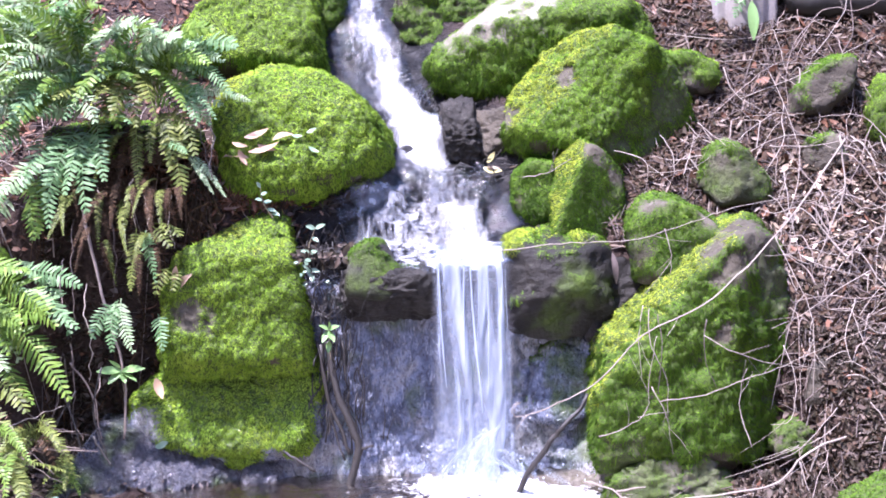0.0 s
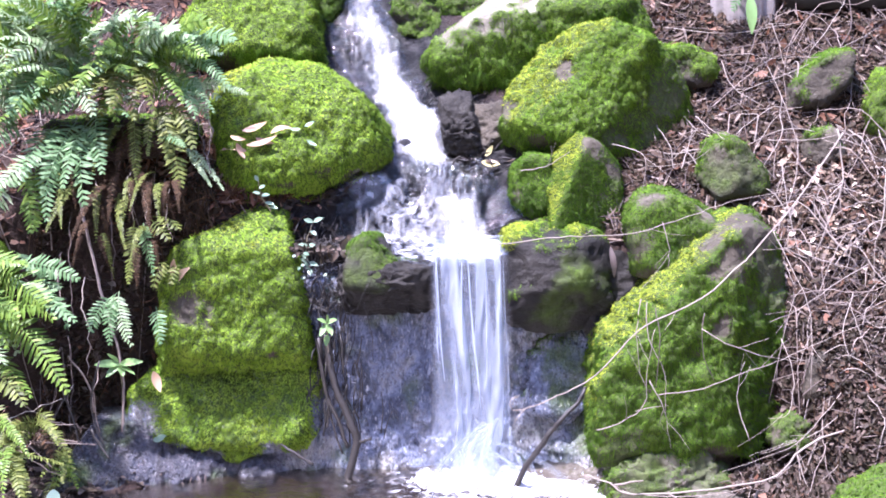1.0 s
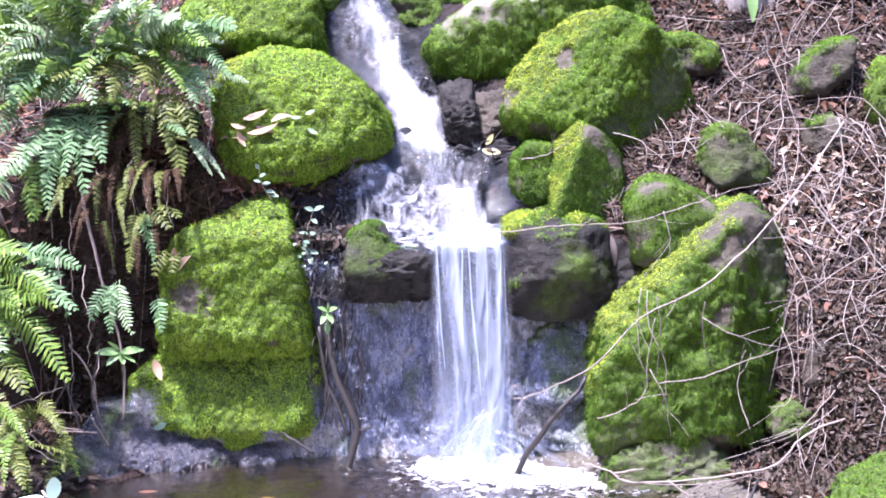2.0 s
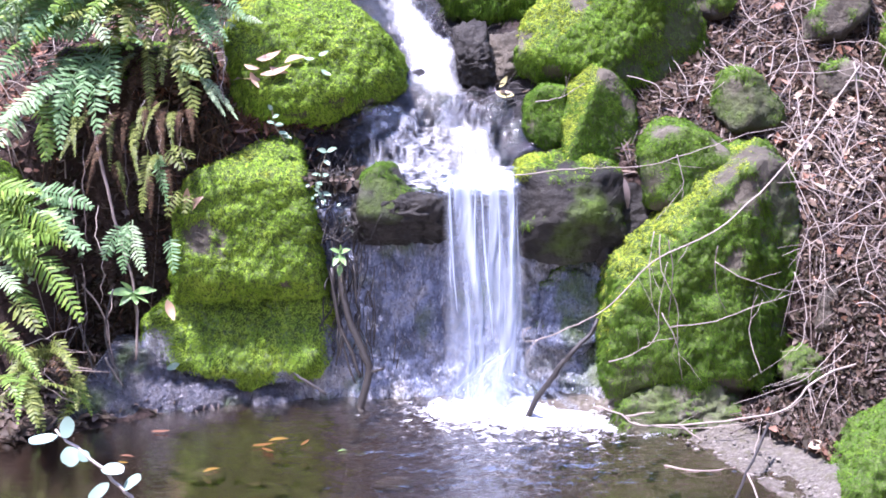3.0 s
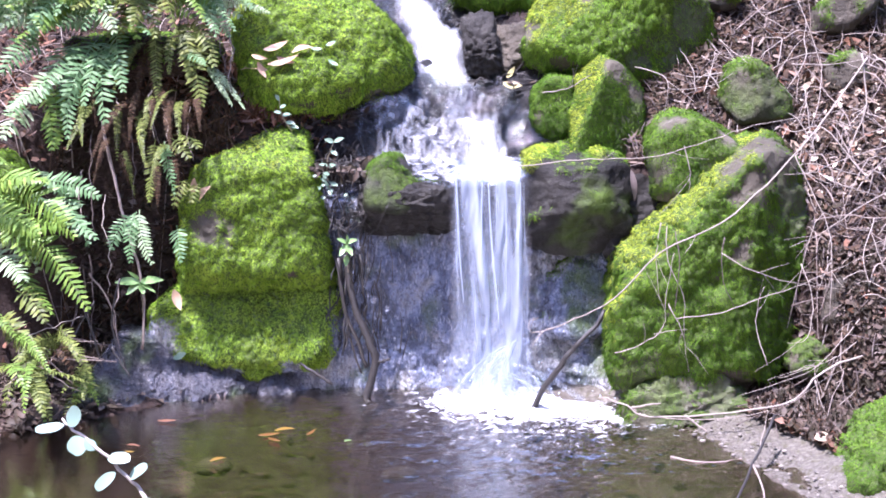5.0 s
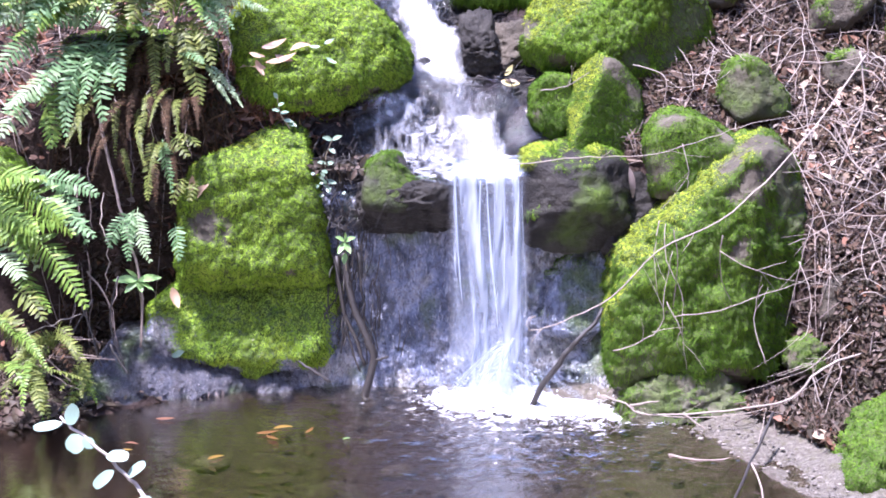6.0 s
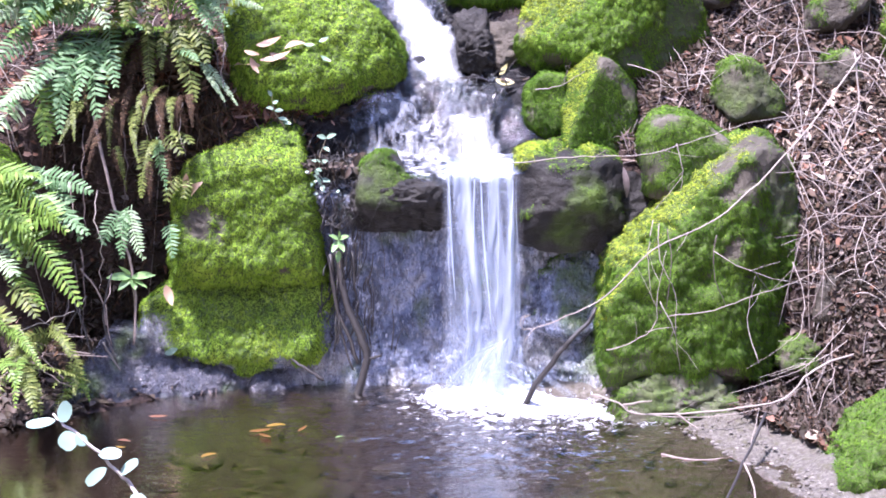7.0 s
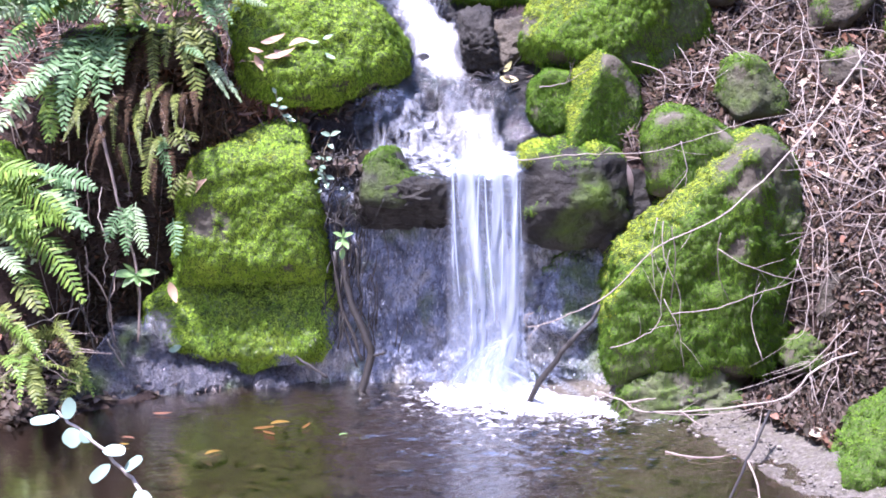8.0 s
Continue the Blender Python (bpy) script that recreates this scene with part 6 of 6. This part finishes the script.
def pool_floor():
    """Sunken stones and a mat of drowned leaves on the pool's bed."""
    rng = np.random.default_rng(621)
    d, f = SPHERES[3]
    for i, (x, y, r) in enumerate([(-0.28, -0.52, 0.075), (-0.12, -0.34, 0.05), (-0.52, -0.66, 0.07), (-0.70, -0.45, 0.06), (-0.95, -0.62, 0.08), (-0.40, -0.86, 0.08), (0.05, -0.80, 0.06), (-0.62, -0.25, 0.05), (-0.85, -0.30, 0.05)]):
        v = d * (1 + 0.12 * fractal(d, 1.6, 2, 70 + i))[:, None] * np.array([r, r * 0.8, r * 0.5])
        solid("sunken_stone", v + np.array([x, y, -0.135]), f, STONE, "brown stone sunk on the pool bed", "stone", "sunken stones", attrs={"moss": 0 * v[:, 0]})
    pieces = []
    for i in range(230):
        x, y = rng.uniform(-1.3, 0.6), rng.uniform(-1.0, -0.05)
        z = float(land(x, y))
        if z > -0.05:
            continue
        a = rng.uniform(0, 6.28)
        L = rng.uniform(0.02, 0.06)
        pieces.append(leaf_shape((x, y, z + 0.012), (math.cos(a), math.sin(a), rng.normal(0, 0.1)), (rng.normal(0, 0.2), rng.normal(0, 0.2), 1), L, L * 0.4, rng, 0.2))
    solid("drowned_leaves", *joined(pieces), LITTER, "brown drowned leaves lying on the pool bed", "leaves", kind="stuff")


pool_floor()


def bank_litter():
    """Dark leaves and needles along the fern bank's foot."""
    rng = np.random.default_rng(631)
    pieces = []
    for i in range(900):
        x = rng.uniform(-1.35, -0.60)
        shore = float(np.interp(x, SHORE_X, SHORE_Y))
        y = shore + 0.30 * rng.random() ** 1.4
        z = max(float(land(x, y)), 0.0)
        a = rng.uniform(0, 6.28)
        L = rng.uniform(0.015, 0.05)
        pieces.append(leaf_shape((x, y, z + 0.006 + 0.015 * rng.random()), (math.cos(a), math.sin(a), rng.normal(0, 0.35)), (rng.normal(0, 0.4), -0.4, 1), L, L * 0.4, rng, 0.4))
    solid("bank_litter", *joined(pieces), SODDEN, "dark wet leaves matted along the foot of the bank", "litter", kind="stuff")


bank_litter()
fern((-0.953, -0.200, 0.091), crown((-0.957, -0.180, 0.093), 7, 8, (-2.8, 0.3), (0.05, 0.11), 0.018, (O, Y, O)), "tiny fern at the waterline", 87)
fern((-1.087, -0.340, 0.083), crown((-1.105, -0.320, 0.116), 6, 9, (-2.6, 0.3), (0.07, 0.13), 0.022, (Y, O, O)), "small yellow-green fern drooping to the water", 88)
fern((-1.032, -0.240, 0.163), crown((-1.035, -0.220, 0.189), 8, 10, (-3.0, 0.2), (0.07, 0.13), 0.020, (O, O, D)), "small fern among dead stems on the bank", 89)


stick([(1.129, 0.800, 1.294), (1.242, 0.790, 1.289), (1.383, 0.790, 1.291), (1.693, 0.820, 1.303)], 0.055, 0.06, "dark fallen log at the top of the slope", DEADWOOD, 12, "log", 0.006)

hang = []
for k, (a, b) in enumerate([((-0.983, 0.100, 0.831), 0.13), ((-0.930, 0.100, 0.800), 0.16), ((-0.859, 0.100, 0.816), 0.18), ((-0.804, 0.100, 0.831), 0.15), ((-0.750, 0.100, 0.816), 0.14), ((-0.703, 0.100, 0.800), 0.10), ((-0.894, 0.050, 0.681), 0.14), ((-0.762, 0.050, 0.665), 0.12)]):
    hang += crown(a, 3, 40 + k, (4.2, 5.2), (b * 0.7, b * 1.2), 0.011, (D, O, D))
fern((-0.846, 0.120, 0.829), hang, "withered fern hanging in brown and yellow strands", 97)


def shore_gravel():
    """Grit and small pebbles along the sandy shore."""
    rng = np.random.default_rng(641)
    d, f = SPHERES[2]
    pieces = []
    while len(pieces) < 800:
        x = rng.uniform(0.48, 1.05)
        shore = float(np.interp(x, SHORE_X, SHORE_Y))
        y = shore + rng.uniform(-0.03, 0.30)
        z = float(land(x, y))
        if not -0.03 < z < 0.12:
            continue
        r = 0.0012 + 0.005 * rng.random() ** 3
        pieces.append((d * np.array([r, r, r * 0.7]) * rng.uniform(0.7, 1.3, 3) + np.array([x, y, z + 0.002]), f))
    v, f = joined(pieces)
    solid("shore_gravel", v, f, GRIT, "grey and buff grit along the shore", "gravel", kind="stuff")


def dark_drift():
    """Sodden dark leaves and bits drifted below the leaning boulder."""
    rng = np.random.default_rng(661)
    v, f = chip_cloud(2600, rng, (0.80, 1.22), (-0.62, -0.18), 0.036, 0.35, 0.016, 3.4)
    solid("leaf_drift", v, f, SODDEN, "dark sodden leaves and bark bits drifted above the shore", "litter", kind="stuff", smooth=False)
    v, f = chip_cloud(1500, rng, (-1.3, -0.55), (-0.30, 0.0), 0.032, 0.35, 0.010, 3.6)
    solid("leaf_drift", v, f, SODDEN, "black wet leaf scraps at the foot of the fern bank", "litter", kind="stuff", smooth=False)


dark_drift()


def hollow_clutter():
    """Dead leaves, needles and thin roots that fill the hollow under the ferns."""
    rng = np.random.default_rng(671)
    v, f = chip_cloud(4200, rng, (-1.10, -0.58), (-0.10, 0.28), 0.046, 0.4, 0.018, 3.2)
    solid("hollow_litter", v, f, SODDEN, "dark dead leaves caught in the hollow under the ferns", "litter", kind="stuff", smooth=False)
    v, f = chip_cloud(1800, rng, (-0.80, -0.34), (0.10, 0.36), 0.060, 0.2, 0.022, 7.0)
    solid("needle_litter", v, f, LITTER_RED, "red-brown needles and strips of bark behind the mossy block", "litter", kind="stuff", smooth=False)
    pieces = []
    for i in range(150):
        x, y = rng.uniform(-1.10, -0.60), rng.uniform(-0.08, 0.22)
        p = np.array([x, y - 0.02, float(land(x, y)) + 0.02])
        d = np.array([rng.normal(0, 0.03), -0.02 - 0.03 * rng.random(), -rng.uniform(0.06, 0.18)])
        pieces.append(tube([p, p + d * 0.5 + rng.normal(0, 0.012, 3), p + d], 0.0016, 0.0007, 4, steps=3))
    solid("thin_roots", *joined(pieces), BROWN_TWIG, "thin brown roots trailing down the hollow bank", "roots", kind="stuff")


hollow_clutter()
stick([(0.554, -0.605, 0.000), (0.633, -0.658, 0.000), (0.739, -0.618, 0.000)], 0.0030, 0.0022, "bare twig lying across the shallow edge", TWIG, 31, "twig")
stick([(0.808, -0.600, 0.103), (0.724, -0.780, 0.036), (0.645, -1.000, 0.005)], 0.0042, 0.0030, "dark forked stem leaning over the shore", DEADWOOD, 32, "stem")
stick([(0.724, -0.780, 0.036), (0.732, -0.860, 0.014), (0.721, -0.980, -0.002)], 0.0028, 0.0018, "side shoot of a dark stem over the shore", TWIG, 33, "stem")
LOW = "pale bare twig reaching low over the shore"
stick([(0.397, -0.420, 0.099), (0.465, -0.440, 0.082), (0.522, -0.450, 0.054), (0.726, -0.450, 0.067), (0.885, -0.440, 0.094), (0.959, -0.420, 0.165), (1.157, -0.360, 0.228)], 0.0022, 0.0034, LOW, PALE_TWIG, 34, "twig", 0.002, 2)
stick([(0.939, -0.430, 0.148), (0.956, -0.450, 0.085), (0.970, -0.470, 0.027)], 0.0020, 0.0012, LOW, PALE_TWIG, 35, "twig")
STALK = "dead bracken stem leaning over the bank"
stick([(-1.087, -0.240, 0.177), (-1.012, -0.250, 0.163), (-0.871, -0.240, 0.153)], 0.0022, 0.0014, STALK, TWIG, 21, "stem")
stick([(-1.085, -0.250, 0.163), (-1.033, -0.270, 0.119), (-0.959, -0.280, 0.082)], 0.0022, 0.0014, STALK, TWIG, 22, "stem")
stick([(-1.155, -0.300, 0.103), (-1.116, -0.290, 0.134), (-1.090, -0.260, 0.175)], 0.0024, 0.0016, STALK, TWIG, 23, "stem")
stick([(-1.015, -0.240, 0.153), (-1.010, -0.240, 0.202), (-0.921, -0.220, 0.205)], 0.0018, 0.0010, STALK, TWIG, 24, "stem")
stick([(-0.889, -0.200, 0.184), (-0.866, -0.210, 0.140), (-0.840, -0.220, 0.109)], 0.0040, 0.0030, STALK, DEADWOOD, 25, "stem")
stick([(-0.987, -0.200, 0.369), (-0.943, -0.220, 0.251), (-0.906, -0.240, 0.133)], 0.0030, 0.0020, STALK, DEADWOOD, 26, "stem")
stick([(-0.930, -0.200, 0.308), (-0.990, -0.220, 0.205), (-1.010, -0.250, 0.104)], 0.0024, 0.0016, STALK, DEADWOOD, 27, "stem")
stick([(-0.867, -0.160, 0.361), (-0.891, -0.180, 0.241), (-0.854, -0.200, 0.122)], 0.0028, 0.0020, STALK, DEADWOOD, 28, "stem")
GRIT = wood_material("grit", (0.045, 0.038, 0.030), (0.20, 0.178, 0.148))
shore_gravel()


def shelf_litter():
    """Sodden leaves and pale scraps on the wet shelf and in the gap beside the fall."""
    rng = np.random.default_rng(651)
    for count, material, label, pick in ((230, SODDEN, "sodden dark brown leaves on the wet shelf", 0), (12, PALE_LEAF, "scattered pale leaf scraps beside the fall", 1)):
        pieces = []
        for i in range(0 if pick else 14):
            y = rng.uniform(0.28, 0.60)
            x = float(np.interp(y, COURSE_Y, COURSE_X)) + rng.uniform(0.09, 0.24)
            a, L = rng.uniform(0, 6.28), rng.uniform(0.015, 0.04)
            pieces.append(leaf_shape((x, y, float(land(x, y)) + 0.02), (math.cos(a), math.sin(a), 0.5 * math.sin(a)), (rng.normal(0, 0.4), -0.5, 0.8), L, L * 0.45, rng, 0.3))
        for i in range(count):
            if pick:
                z = rng.uniform(0.545, 0.63)
                x, y = -0.325 + 0.018 * rng.normal(), 0.03 + 0.01 * rng.normal()
            else:
                x, y = rng.uniform(-0.44, -0.22), rng.uniform(0.03, 0.30)
                z = max(float(land(x, y)), 0.6) + 0.015
            a = rng.uniform(0, 6.28)
            L = rng.uniform(0.008, 0.018) if pick else rng.uniform(0.02, 0.045)
            pieces.append(leaf_shape((x, y, z), (math.cos(a), -0.2, math.sin(a) * 0.6), (rng.normal(0, 0.4), -0.7, 0.7), L, L * (0.7 if pick else 0.4), rng, 0.3))
        solid("shelf_litter", *joined(pieces), material, label, "litter", kind="stuff")


shelf_litter()
